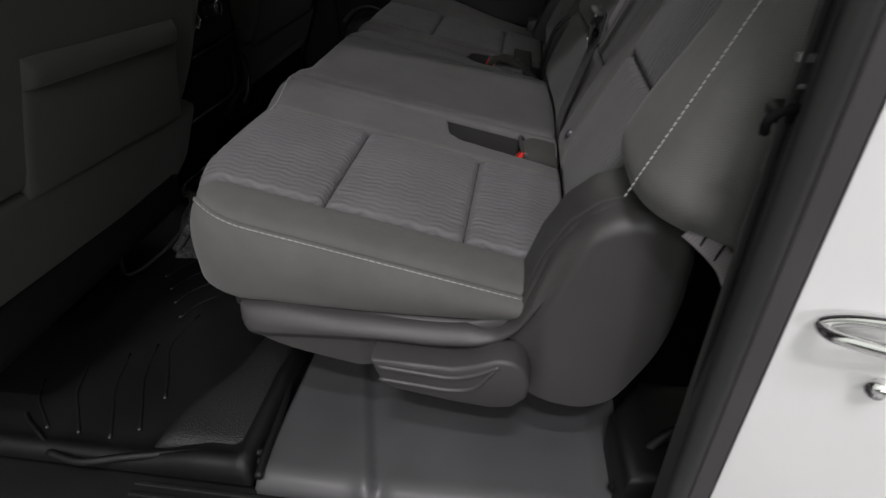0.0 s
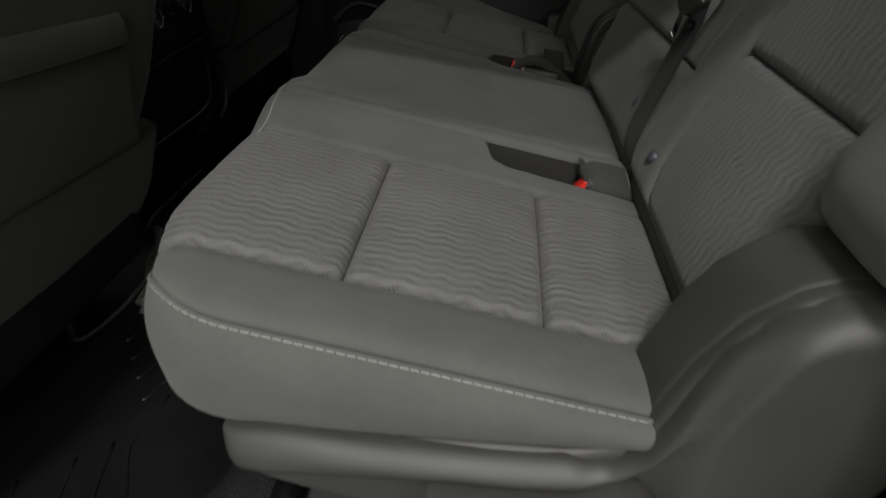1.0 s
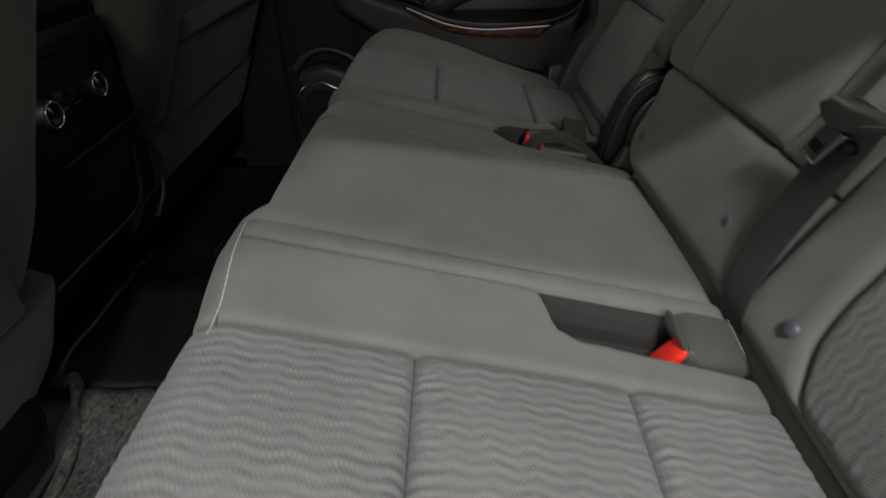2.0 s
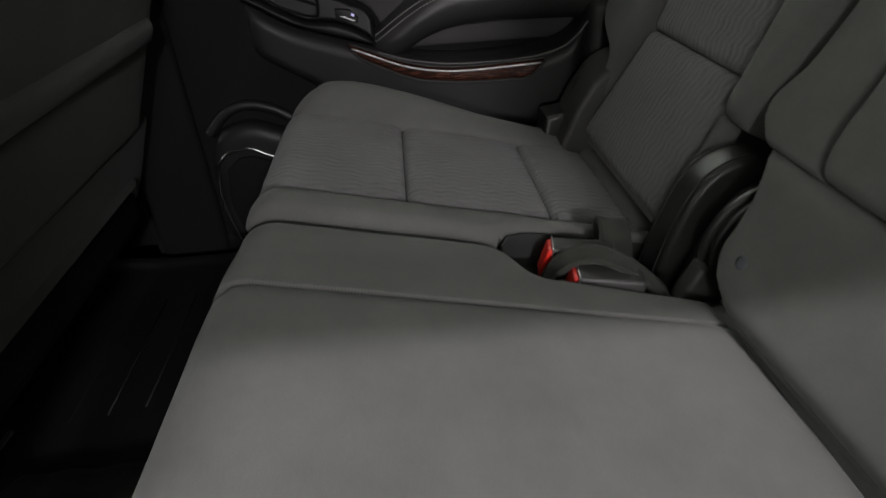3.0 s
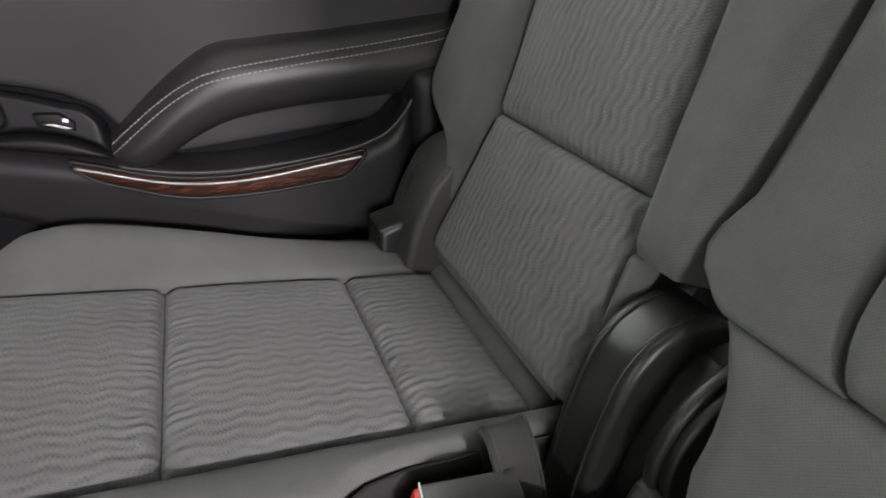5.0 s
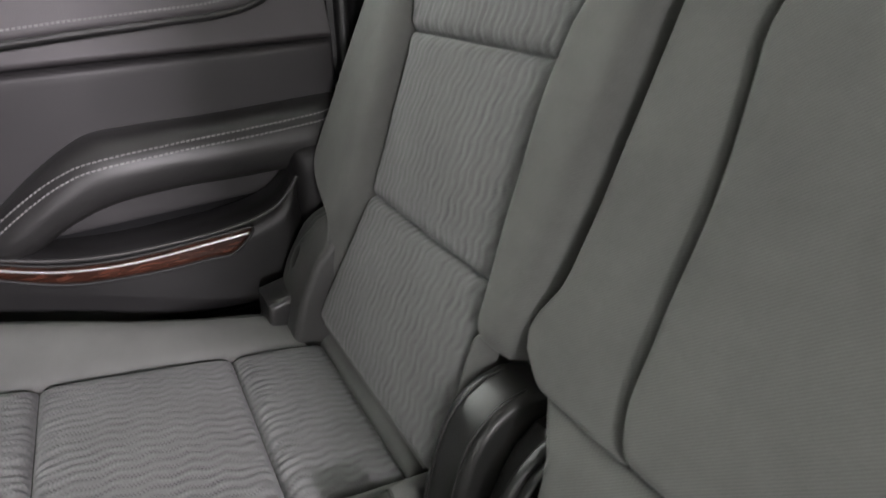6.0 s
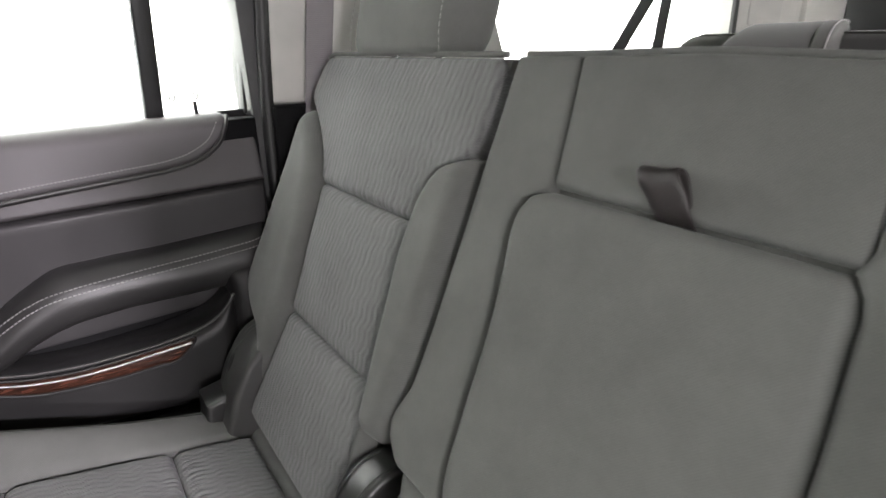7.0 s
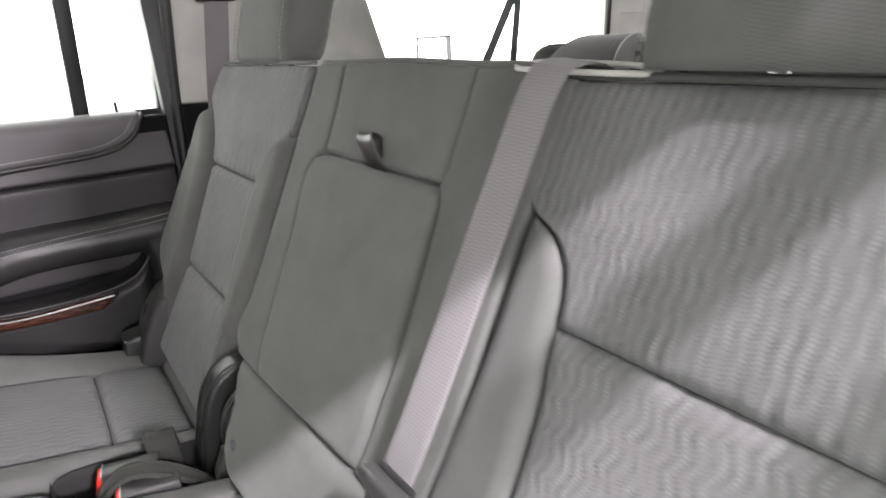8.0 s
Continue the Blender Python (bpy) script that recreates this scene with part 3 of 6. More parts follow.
def doorway():
    """Seals, grey pillar trim, the painted jamb and the door striker at the open near doorway."""
    line = [(0.410, -0.20), (0.410, 0.25), (0.410, 0.80), (0.410, 1.24)]
    for name, dx, y, rad, m, lab in (("door_seal", 0.010, -0.846, 0.010, SEAL, "black ribbed rubber door seal down the pillar"),):
        p = smooth_path([(x + dx, y, z) for x, z in line], 60)
        tagged(tube(name, p, rad, m), lab, "seal", "", "structure")
    plain("trim_pillar", prism_bm([(0.424, -0.846), (0.430, -0.852), (0.444, -0.853), (0.449, -0.848), (0.449, -0.79), (0.424, -0.79)], "z", -0.2, 1.25, 0.003),
          JAMB, "grey plastic strip along the doorway pillar", "trim")
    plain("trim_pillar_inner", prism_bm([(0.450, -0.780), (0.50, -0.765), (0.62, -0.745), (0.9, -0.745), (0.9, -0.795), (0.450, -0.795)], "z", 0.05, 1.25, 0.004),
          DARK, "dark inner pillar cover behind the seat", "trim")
    s = thing("door_striker", (0.484, -0.885, 0.49), "chrome door striker loop bolted to the white jamb", "striker")
    loop = [(0.486, -0.910, 0.530), (0.472, -0.902, 0.528), (0.460, -0.893, 0.525), (0.455, -0.883, 0.521), (0.455, -0.872, 0.519), (0.459, -0.874, 0.525), (0.468, -0.884, 0.535), (0.482, -0.900, 0.546)]
    tube("loop", smooth_path(loop, 40), 0.0045, CHROME, s)
    part("plate", prism_bm([(0.475, -0.884), (0.494, -0.908), (0.503, -0.905), (0.482, -0.876)], "z", 0.495, 0.565, 0.003), SATIN, s)
    tube("bolt", [(0.490, -0.898, 0.496), (0.484, -0.902, 0.496), (0.480, -0.905, 0.496)], 0.006, CHROME, s)
    # sill plate with ribs at the foot of the doorway
    sp = thing("sill_plate", (-0.2, -0.80, 0.04), "black ribbed plastic sill plate along the doorway", "sill plate")
    part("plate", box_bm(-0.85, 0.46, -0.86, -0.755, 0.0, 0.050, 0.012), BLACK, sp)
    for i in range(5):
        part("rib", box_bm(-0.27, 0.40, -0.845 + i * 0.016, -0.838 + i * 0.016, 0.048, 0.053, 0.0015, 1), BLACK, sp)
    tagged(tube("door_seal", smooth_path([(-0.78, -0.80, 0.60), (-0.72, -0.80, 0.30), (-0.60, -0.812, 0.11), (-0.45, -0.835, 0.045), (-0.2, -0.878, 0.028), (0.2, -0.89, 0.02), (0.46, -0.89, 0.02)], 80), 0.012, SEAL),
           "black rubber seal round the foot of the doorway", "seal", "", "structure")


doorway()


def floor_things():
    # moulded mat in the footwell
    m = thing("floor_mat", (-0.4, 0, 0.06), "black moulded rubber floor mat with raised ribs", "floor mat")
    xs, ys = np.linspace(-0.78, -0.095, 70), np.linspace(-0.765, 0.76, 120)
    X, Y = np.meshgrid(xs, ys, indexing="ij")
    edge = np.minimum.reduce([X - xs[0], xs[-1] - X, Y - ys[0], ys[-1] - Y])
    Z = 0.072 + 0.014 * (1 - step01(0.006, 0.035, edge)) * step01(-0.001, 0.006, edge) \
        + 0.055 * step01(0.24, 0.12, np.abs(Y)) + 0.02 * step01(-0.50, -0.75, X) \
        + 0.016 * step01(-0.28, -0.16, X) * step01(-0.45, -0.60, Y) \
        + 0.016 * step01(-0.30, -0.22, X) * step01(-0.42, -0.36, Y) * step01(-0.22, -0.30, Y)
    i = np.arange(X.size).reshape(X.shape)
    fs = np.stack([i[:-1, :-1], i[1:, :-1], i[1:, 1:], i[:-1, 1:]], -1).reshape(-1, 4).tolist()
    V = np.stack([X, Y, Z], -1).reshape(-1, 3)
    ring = np.r_[i[0, :], i[1:, -1], i[-1, -2::-1], i[-2:0:-1, 0]]
    low = V[ring].copy()
    low[:, 2] = 0.056
    k = len(ring)
    fs += [(int(ring[(j + 1) % k]), X.size + (j + 1) % k, X.size + j, int(ring[j])) for j in range(k)]
    solid("sheet", np.vstack([V, low]), fs, RUBBER, m)
    for j, (x, y, l) in enumerate(((-0.391, -0.723, 0.126), (-0.336, -0.726, 0.168), (-0.299, -0.707, 0.177), (-0.294, -0.645, 0.20), (-0.446, -0.721, 0.09))):
        p = smooth_path([(x, y, 0.0735), (x - 0.028, y + l * 0.28, 0.0735), (x - 0.058, y + l * 0.58, 0.0735), (x - 0.078 + 0.03 * (j == 3), y + l, 0.0735)], 16)
        tube("rib", p, 0.0022, RUBBER, m, flat=0.5)
        tube("rib_stud", [(x, y, 0.0735), (x, y, 0.0755), (x, y, 0.0768)], 0.0026, SHELL, m)
    for j in range(4):
        x, y = -0.474 + j * 0.033, -0.338 - j * 0.0395
        p = smooth_path([(x, y, 0.0735), (x + 0.014, y + 0.040, 0.0735), (x + 0.042, y + 0.072, 0.0735)], 12)
        tube("rib", p, 0.0024, RUBBER, m, flat=0.6)
        tube("rib_stud", [(x, y, 0.0735), (x, y, 0.0755), (x, y, 0.0768)], 0.0026, SHELL, m)
    for j in range(7):
        x = -0.66 + j * 0.055
        tube("rib", [(x, 0.30 + 0.01 * j, 0.0735), (x, 0.45, 0.0735), (x, 0.62, 0.0735)], 0.0016, RUBBER, m, flat=0.4)
    # pebbled end of the mat and the grey vinyl floor under the seat
    pad("pebbled_panel", lambda a, b: (np.stack([a, b, 0.083 + 0 * a], -1), np.broadcast_to(np.array([0, 0, 1.0]), a.shape + (3,))),
                -0.738, -0.46, curve1([(-0.74, -0.262), (-0.659, -0.245), (-0.575, -0.205), (-0.46, -0.180)]), curve1([(-0.74, -0.092), (-0.64, -0.100), (-0.536, -0.117), (-0.46, -0.124)]), MATGRAIN, m, puff=0.008, r=0.03, dep=0.012, step=(0.02, 0.02))
    def hump(x, y):
        z = 0.078 + 0.052 * step01(0.24, 0.12, np.abs(y)) + 0.003 * np.sin(x * 90 + y * 40)
        return np.stack([x, y, z], -1), np.broadcast_to(np.array([0, 0, 1.0]), x.shape + (3,))
    pad("carpet_patch", hump, -0.27, -0.10, lambda y: -0.53 + 0.03 * step01(-0.16, -0.27, y), lambda y: -0.335 + 0 * y, FUZZ, m, "worn grey pile patch on the tunnel", puff=0.008, r=0.03, dep=0.012, step=(0.012, 0.012))
    # added overlay, paler than the rubber sheet to put in the tunnel's sheen
    pad("tunnel_panel", hump, -0.105, 0.235, lambda y: -0.575 + 0 * y, lambda y: -0.30 + 0 * y, HINGE, m, "smooth black tunnel overlay, paler than the mat for its sheen", puff=0.004, r=0.02, dep=0.008, step=(0.02, 0.02))
    tube("hump_rim", smooth_path([(-0.600, 0.285, 0.108), (-0.585, 0.20, 0.128), (-0.576, 0.11, 0.136), (-0.575, 0.022, 0.136), (-0.577, -0.03, 0.136), (-0.568, -0.075, 0.134), (-0.545, -0.10, 0.132)], 40), 0.004, SHELL, m)
    tube("hump_rim", smooth_path([(-0.545, -0.085, 0.132), (-0.522, -0.11, 0.134), (-0.496, -0.17, 0.118), (-0.490, -0.22, 0.100), (-0.492, -0.262, 0.088)], 30), 0.009, FUZZ, m)
    tube("curled_lip", smooth_path([(-0.50, -0.70, 0.074), (-0.482, -0.715, 0.078), (-0.444, -0.737, 0.079), (-0.40, -0.762, 0.074)], 20), 0.003, RUBBER, m)
    # rubber lip in paler grey, with the light on it put into the colour
    tube("curled_lip", smooth_path([(-0.575, -0.325, 0.118), (-0.566, -0.343, 0.092), (-0.548, -0.350, 0.083), (-0.530, -0.318, 0.085), (-0.515, -0.260, 0.090), (-0.507, -0.205, 0.098), (-0.48, -0.18, 0.105)], 40), 0.0045, SHELL, m)
    tube("edge_bead", smooth_path([(-0.089, -0.727, 0.082), (-0.181, -0.738, 0.084), (-0.282, -0.760, 0.084), (-0.345, -0.774, 0.082), (-0.405, -0.765, 0.08)], 30), 0.006, RUBBER, m)
    tube("edge_bead", smooth_path([(-0.080, -0.765, 0.080), (-0.085, -0.721, 0.081), (-0.092, -0.640, 0.081), (-0.109, -0.536, 0.081), (-0.118, -0.40, 0.080)], 30), 0.006, RUBBER, m)
    v = thing("floor_panel", (0.15, -0.6, 0.06), "smooth grey vinyl floor covering running under the seat", "floor covering")
    xs, ys = np.linspace(-0.085, 0.415, 90), np.linspace(-0.772, 0.20, 50)
    X, Y = np.meshgrid(xs, ys, indexing="ij")
    mid = X - 0.031 - 0.28 * (-0.574 - Y)
    Z = 0.074 + 0.007 * np.exp(-((mid + 0.012) / 0.012) ** 2) - 0.007 * np.exp(-((mid - 0.006) / 0.010) ** 2) - 0.014 * step01(-0.755, -0.772, Y) + 0.004 * np.sin(X * 17) * np.sin(Y * 11 + 1)
    Z += 0.022 * step01(0.37, 0.415, X)
    i = np.arange(X.size).reshape(X.shape)
    fs = np.stack([i[:-1, :-1], i[1:, :-1], i[1:, 1:], i[:-1, 1:]], -1).reshape(-1, 4).tolist()
    V = np.stack([X, Y, Z], -1).reshape(-1, 3)
    ring = np.r_[i[0, :], i[1:, -1], i[-1, -2::-1], i[-2:0:-1, 0]]
    low = V[ring].copy()
    low[:, 2] = 0.05
    k = len(ring)
    fs += [(int(ring[(j + 1) % k]), X.size + (j + 1) % k, X.size + j, int(ring[j])) for j in range(k)]
    solid("sheet", np.vstack([V, low]), fs, FLOORVINYL, v)
    c = thing("corner_cover", (0.42, -0.70, 0.06), "black moulded corner cover at the foot of the pillar", "trim cover")
    part("body", prism_bm([(0.40, -0.77), (0.50, -0.77), (0.56, -0.60), (0.44, -0.60), (0.395, -0.66)], "z", 0.055, 0.17, 0.02), BLACK, c)
    tube("fold", smooth_path([(0.40, -0.735, 0.10), (0.425, -0.72, 0.15), (0.455, -0.705, 0.178), (0.49, -0.69, 0.185)], 20), 0.009, BLACK, c)
    tube("fold", smooth_path([(0.41, -0.765, 0.10), (0.44, -0.75, 0.14), (0.47, -0.735, 0.165), (0.50, -0.72, 0.175)], 20), 0.006, BLACK, c)


floor_things()

# ---- second-row seats
SLOPE, FX, FZ, ROLL = radians(13.6), -0.125, 0.4353, 0.032
UPRIGHT = np.array([0.447, 0.0, 0.894])
BACKN = np.array([-0.894, 0.0, 0.447])
BACK_FOOT = np.array([0.3025, 0.0, 0.36])


def lift(y):
    """How far the cushion rises above its middle: the outer edges and the middle place."""
    return (0.005 * step01(0.565, 0.625, np.abs(y)) + 0.014 * step01(-0.318, -0.19, y) * (1 - 1.3 * step01(0.110, 0.25, y)) * step01(0.268, 0.255, y)
            + 0.006 * step01(0.318, 0.285, y) * step01(0.255, 0.262, y))


FARCREST = curve1([(-0.05, -0.006), (-0.02, 0.002), (0.02, 0.024), (0.06, 0.031), (0.10, 0.029), (0.15, 0.023), (0.26, 0.007), (0.36, 0.0), (0.50, 0.0)])


def cushion(s, y):
    """The cushion's top: s runs back from the front edge, and over its rounded front where negative."""
    th = np.clip(-s, 0, None) / ROLL
    fl = np.clip(s, 0, None)
    nx, nz = np.sin(SLOPE - th), np.cos(SLOPE - th)
    cx, cz = FX - ROLL * math.sin(SLOPE), FZ - ROLL * math.cos(SLOPE)
    x = np.where(s < 0, cx + ROLL * nx, FX + fl * math.cos(SLOPE))
    z = np.where(s < 0, cz + ROLL * nz, FZ - fl * math.sin(SLOPE))
    up = lift(y) * np.clip(nz, 0, 1)
    up = up + step01(0.572, 0.638, y) * FARCREST(s)
    ahead = (0.022 * step01(-0.61, -0.50, y) + 0.010 * step01(-0.33, -0.22, y) - 0.018 * step01(-0.178, -0.13, y)) * step01(0.12, -0.02, s)
    x, z = x - ahead, z + 0.242 * ahead
    n = np.stack([nx, 0 * nx, nz], -1)
    return np.stack([x, y + 0 * x, z + up], -1), n


def recline(y):
    """The two-place backrest stands a little further back than the single one."""
    return -0.020 * step01(0.16, -0.12, np.asarray(y, float))


def crest_rise(y, v):
    """The middle place's backrest stands a little higher along its top edge."""
    y = np.asarray(y, float)
    return 0.010 * step01(-0.215, -0.14, y) * step01(0.21, 0.01, y) * step01(0.50, 0.585, v) + 0.003 * step01(0.1, 0.2, y) * step01(0.5, 0.585, v)


def back_at(y, v, h=0.0):
    """A place on the backrest: across, up and out of its face."""
    v = v + float(crest_rise(y, v))
    p = BACK_FOOT + v * UPRIGHT + BACKN * (h + float(recline(y)))
    p[1] = y
    return p


def backrest(y, v):
    v = v + crest_rise(y, v)
    p = BACK_FOOT + v[..., None] * UPRIGHT + recline(y)[..., None] * BACKN
    p[..., 1] = y
    return p, np.broadcast_to(BACKN, p.shape)


def zigzag(a, period):
    u = (a / period) % 1.0
    return np.where(u < 0.5, 4 * u - 1, 3 - 4 * u)


def ripple_along(first, seed, snake=0.0032, rib=0.00085):
    """Knitted ripples: crests run along c1 (first) or c2, and snake sideways."""
    def f(c1, c2):
        run, side = (c1, c2) if first else (c2, c1)
        amp = snake + 0.0006 * np.sin(run * 23 + seed + side * 9)
        warp = run + 0.004 * np.sin(side * 52 + seed) + 0.003 * np.sin(run * 31 + 2 * seed) + 0.002 * np.sin(side * 117 + run * 19 + seed)
        arch = 0.5 * zigzag(warp + 0.0155, 0.0310) + 0.5 * (1 - 2 * np.abs(np.sin(math.pi * warp / 0.0310)))
        ph = side - amp * arch
        th = 2 * math.pi * ph / PITCH
        w = 0.5 + 0.5 * np.cos(th + 0.55 * np.sin(th))
        high = rib * (0.55 + 0.45 * (arch if first else np.sin(run * 190 + 2.5 * np.sin(side * 260 + seed) + seed))) + 0.0003 * np.sin(run * 47 + side * 31 + seed) * np.sin(side * 63 + seed)
        return high * w ** 1.6, np.stack([ph, run], -1)
    return f


def corner_s(y):
    """The cushion's front edge, rounded off at its outer corner."""
    q = np.clip((np.abs(y) - 0.540) / 0.115, 0, 1)
    return 0.065 - 0.115 * np.sqrt(np.clip(1 - q * q, 0, 1))


S1, S2, S4 = 0.1286, 0.321, 0.535
FRONT = -0.05
FOOT = curve1([(-0.25, 0.296), (-0.14, 0.298), (-0.01, 0.293), (0.18, 0.298), (0.29, 0.308)])


def seat_cushion(seat, g, mid):
    """g: -1 the near side, 1 the far side. mid: with the middle place."""
    a, b = sorted((g * 0.318, g * 0.570))
    S3 = 0.437 if g > 0 else 0.466
    for k, (s0, s1) in enumerate(((FRONT, S1), (S1, S2), (S2, S3))):
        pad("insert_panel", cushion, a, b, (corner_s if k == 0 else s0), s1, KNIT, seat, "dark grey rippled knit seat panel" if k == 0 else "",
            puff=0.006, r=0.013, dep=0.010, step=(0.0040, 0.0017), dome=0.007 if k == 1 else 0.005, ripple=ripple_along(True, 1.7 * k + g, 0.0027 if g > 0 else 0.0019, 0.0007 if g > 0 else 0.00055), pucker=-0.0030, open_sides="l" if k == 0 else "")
    a, b = sorted((g * 0.570, g * 0.652))
    lo = corner_s
    pad("outer_bolster", cushion, a, b, lo, 0.419, CLOTH, seat, puff=0.006, r=0.016, dep=0.005, step=(0.02, 0.006), dome=0.006 if g > 0 else 0.003)
    a, b = (0.318, 0.640) if g > 0 else (-0.640, 0.158)
    edge = (lambda y: S3 + 0 * y) if g > 0 else (lambda y: 0.466 - 0.014 * step01(-0.35, 0.1, y))
    pad("rear_strip", cushion, a, b, edge, S4, CLOTH, seat, puff=0.010, r=0.018, dep=0.010, step=(0.008, 0.03))
    # fascia that wraps from the side round the corner and along the front
    inner = 0.248 if mid else 0.262
    side = [(0.418, g * 0.628, (1, 0)), (0.417, g * 0.640, (0.85, 0.5 * g)), (0.412, g * 0.650, (0.5, 0.85 * g))]
    side += [(s, g * 0.655, (0, g)) for s in np.linspace(0.404, 0.065, 28)]
    arc = [(0.065 - 0.115 * math.sin(t), g * (0.540 + 0.115 * math.cos(t)), (-math.sin(t), g * math.cos(t))) for t in np.linspace(0, math.pi / 2, 14)[1:]]
    yend = inner if mid else 0.262
    front = [(FRONT, y, (-1, 0)) for y in np.linspace(g * 0.540, yend, 30)[1:]]
    path = side + arc + front
    sy = np.array([p[:2] for p in path])
    T, _ = cushion(sy[:, 0], sy[:, 1])
    out = np.array([p[2] for p in path], float)
    rows = []
    for t in np.linspace(0, 1, 14):
        zb = FOOT(T[:, 0])
        z = T[:, 2] + (zb - T[:, 2]) * t
        bulge = 0.016 * math.sin(math.pi * min(1, t * 1.05) ** 0.75) - 0.018 * max(0, t - 0.86) / 0.14
        bulge = bulge + 0.030 * t * t * np.clip(-out[:, 0], 0, 1)
        rows.append(np.stack([T[:, 0] + out[:, 0] * bulge, T[:, 1] + out[:, 1] * bulge, z], -1))
    V = np.array(rows)
    m, n = V.shape[:2]
    i = np.arange(m * n).reshape(m, n)
    fs = np.stack([i[:-1, :-1], i[1:, :-1], i[1:, 1:], i[:-1, 1:]], -1).reshape(-1, 4)
    if g > 0:
        fs = fs[:, ::-1]
    run = np.r_[0, np.cumsum(np.linalg.norm(np.diff(T, axis=0), axis=1))]
    uv = np.stack([np.broadcast_to(run, (m, n)), V[..., 2]], -1).reshape(-1, 2)
    solid("fascia", V.reshape(-1, 3), fs.tolist(), CLOTH, seat, uv=uv)
    lip = T + np.stack([out[:, 0] * 0.001, out[:, 1] * 0.001, 0 * run - 0.001], -1)
    tube("piping_or_edge_light", lip, 0.0024, CLOTH, seat)
    nn = np.stack([out[:, 0], out[:, 1], 0.75 + 0 * run], -1)
    nn /= np.linalg.norm(nn, axis=1)[:, None]
    dashes("edge_stitching", lip + nn * 0.0024 - np.array([0, 0, 0.0015]), nn, 0.0072, 0.0012, 0.0026, 0.0009, STITCH, seat, "pale twisted edge stitching")


def buckle_tub(seat, outline, depth=0.052):
    """An open dark tub, lined with felt, sunk into the cushion round the buckles."""
    o = np.array(outline)
    mid = o.mean(0)
    wide = mid + (o - mid) * (1 + 0.003 / np.linalg.norm(o - mid, axis=1))[:, None]
    rings = []
    for q, h in ((wide, -depth - 0.003), (wide, -0.003), (o, -0.003), (o, -depth)):
        P = cushion(q[:, 0], q[:, 1])[0]
        rings.append(P + np.array([0, 0, h]))
    k = len(o)
    fs = [(r * k + i, r * k + (i + 1) % k, (r + 1) * k + (i + 1) % k, (r + 1) * k + i) for r in range(3) for i in range(k)]
    fs += [tuple(range(k))[::-1], tuple(3 * k + i for i in range(k))]
    bm = bmesh.new()
    vv = [bm.verts.new(v) for v in np.vstack(rings)]
    for f in fs:
        bm.faces.new([vv[i] for i in f])
    part("buckle_tub", bm, LINER, seat, "dark felt-lined buckle recess", angle=40)


def cushion_core(seat, y0, y1, cuts):
    """The dark body under the pads, with recesses for the buckles. cuts: s0, s1, y0, y1."""
    ss = sorted(set(np.round(np.r_[np.linspace(-0.04, 0.53, 32), [v for c in cuts for v in (c[0] - 0.0005, c[0] + 0.0005, c[1] - 0.0005, c[1] + 0.0005)]], 5)))
    ys = sorted(set(np.round(np.r_[np.linspace(y0, y1, 30), [v for c in cuts for v in (c[2] - 0.0005, c[2] + 0.0005, c[3] - 0.0005, c[3] + 0.0005)]], 5)))
    ys = [y for y in ys if y0 - 1e-6 <= y <= y1 + 1e-6]
    Sg, Yg = np.meshgrid(np.array(ss), np.array(ys), indexing="ij")
    P, N = cushion(np.maximum(Sg, np.where(np.abs(Yg) > 0.540, corner_s(Yg) + 0.012, -0.04)), Yg)
    V = P - N * 0.0065
    for s0, s1, a, b in cuts:
        inside = (Sg > s0) & (Sg < s1) & (Yg > a) & (Yg < b)
        V[..., 2] -= np.where(inside, 0.055, 0)
    m, n = Sg.shape
    i = np.arange(m * n).reshape(m, n)
    fs = np.stack([i[:-1, :-1], i[1:, :-1], i[1:, 1:], i[:-1, 1:]], -1).reshape(-1, 4).tolist()
    ring = np.r_[i[0, :], i[1:, -1], i[-1, -2::-1], i[-2:0:-1, 0]]
    V = V.reshape(-1, 3)
    low = V[ring].copy()
    low[:, 2] = 0.27
    k = len(ring)
    fs += [(int(ring[(j + 1) % k]), m * n + (j + 1) % k, m * n + j, int(ring[j])) for j in range(k)]
    fs.append(tuple(m * n + j for j in range(k)))
    solid("cushion_body", np.vstack([V, low]), fs, CLOTH_CORE, seat, smooth=False)


OUTER = curve1([(0.0, 0.585), (0.045, 0.578), (0.12, 0.565), (0.20, 0.558), (0.30, 0.572), (0.39, 0.594), (0.45, 0.636), (0.49, 0.685), (0.52, 0.728), (0.556, 0.728), (0.574, 0.722), (0.586, 0.711), (0.593, 0.694), (0.60, 0.68)])
INNER = curve1([(0.0, 0.282), (0.05, 0.286), (0.15, 0.296), (0.27, 0.316), (0.39, 0.330), (0.43, 0.326), (0.461, 0.308), (0.484, 0.268), (0.50, 0.262), (0.565, 0.262), (0.582, 0.268), (0.593, 0.282), (0.60, 0.29)])
B0, BT = 0.008, 0.592


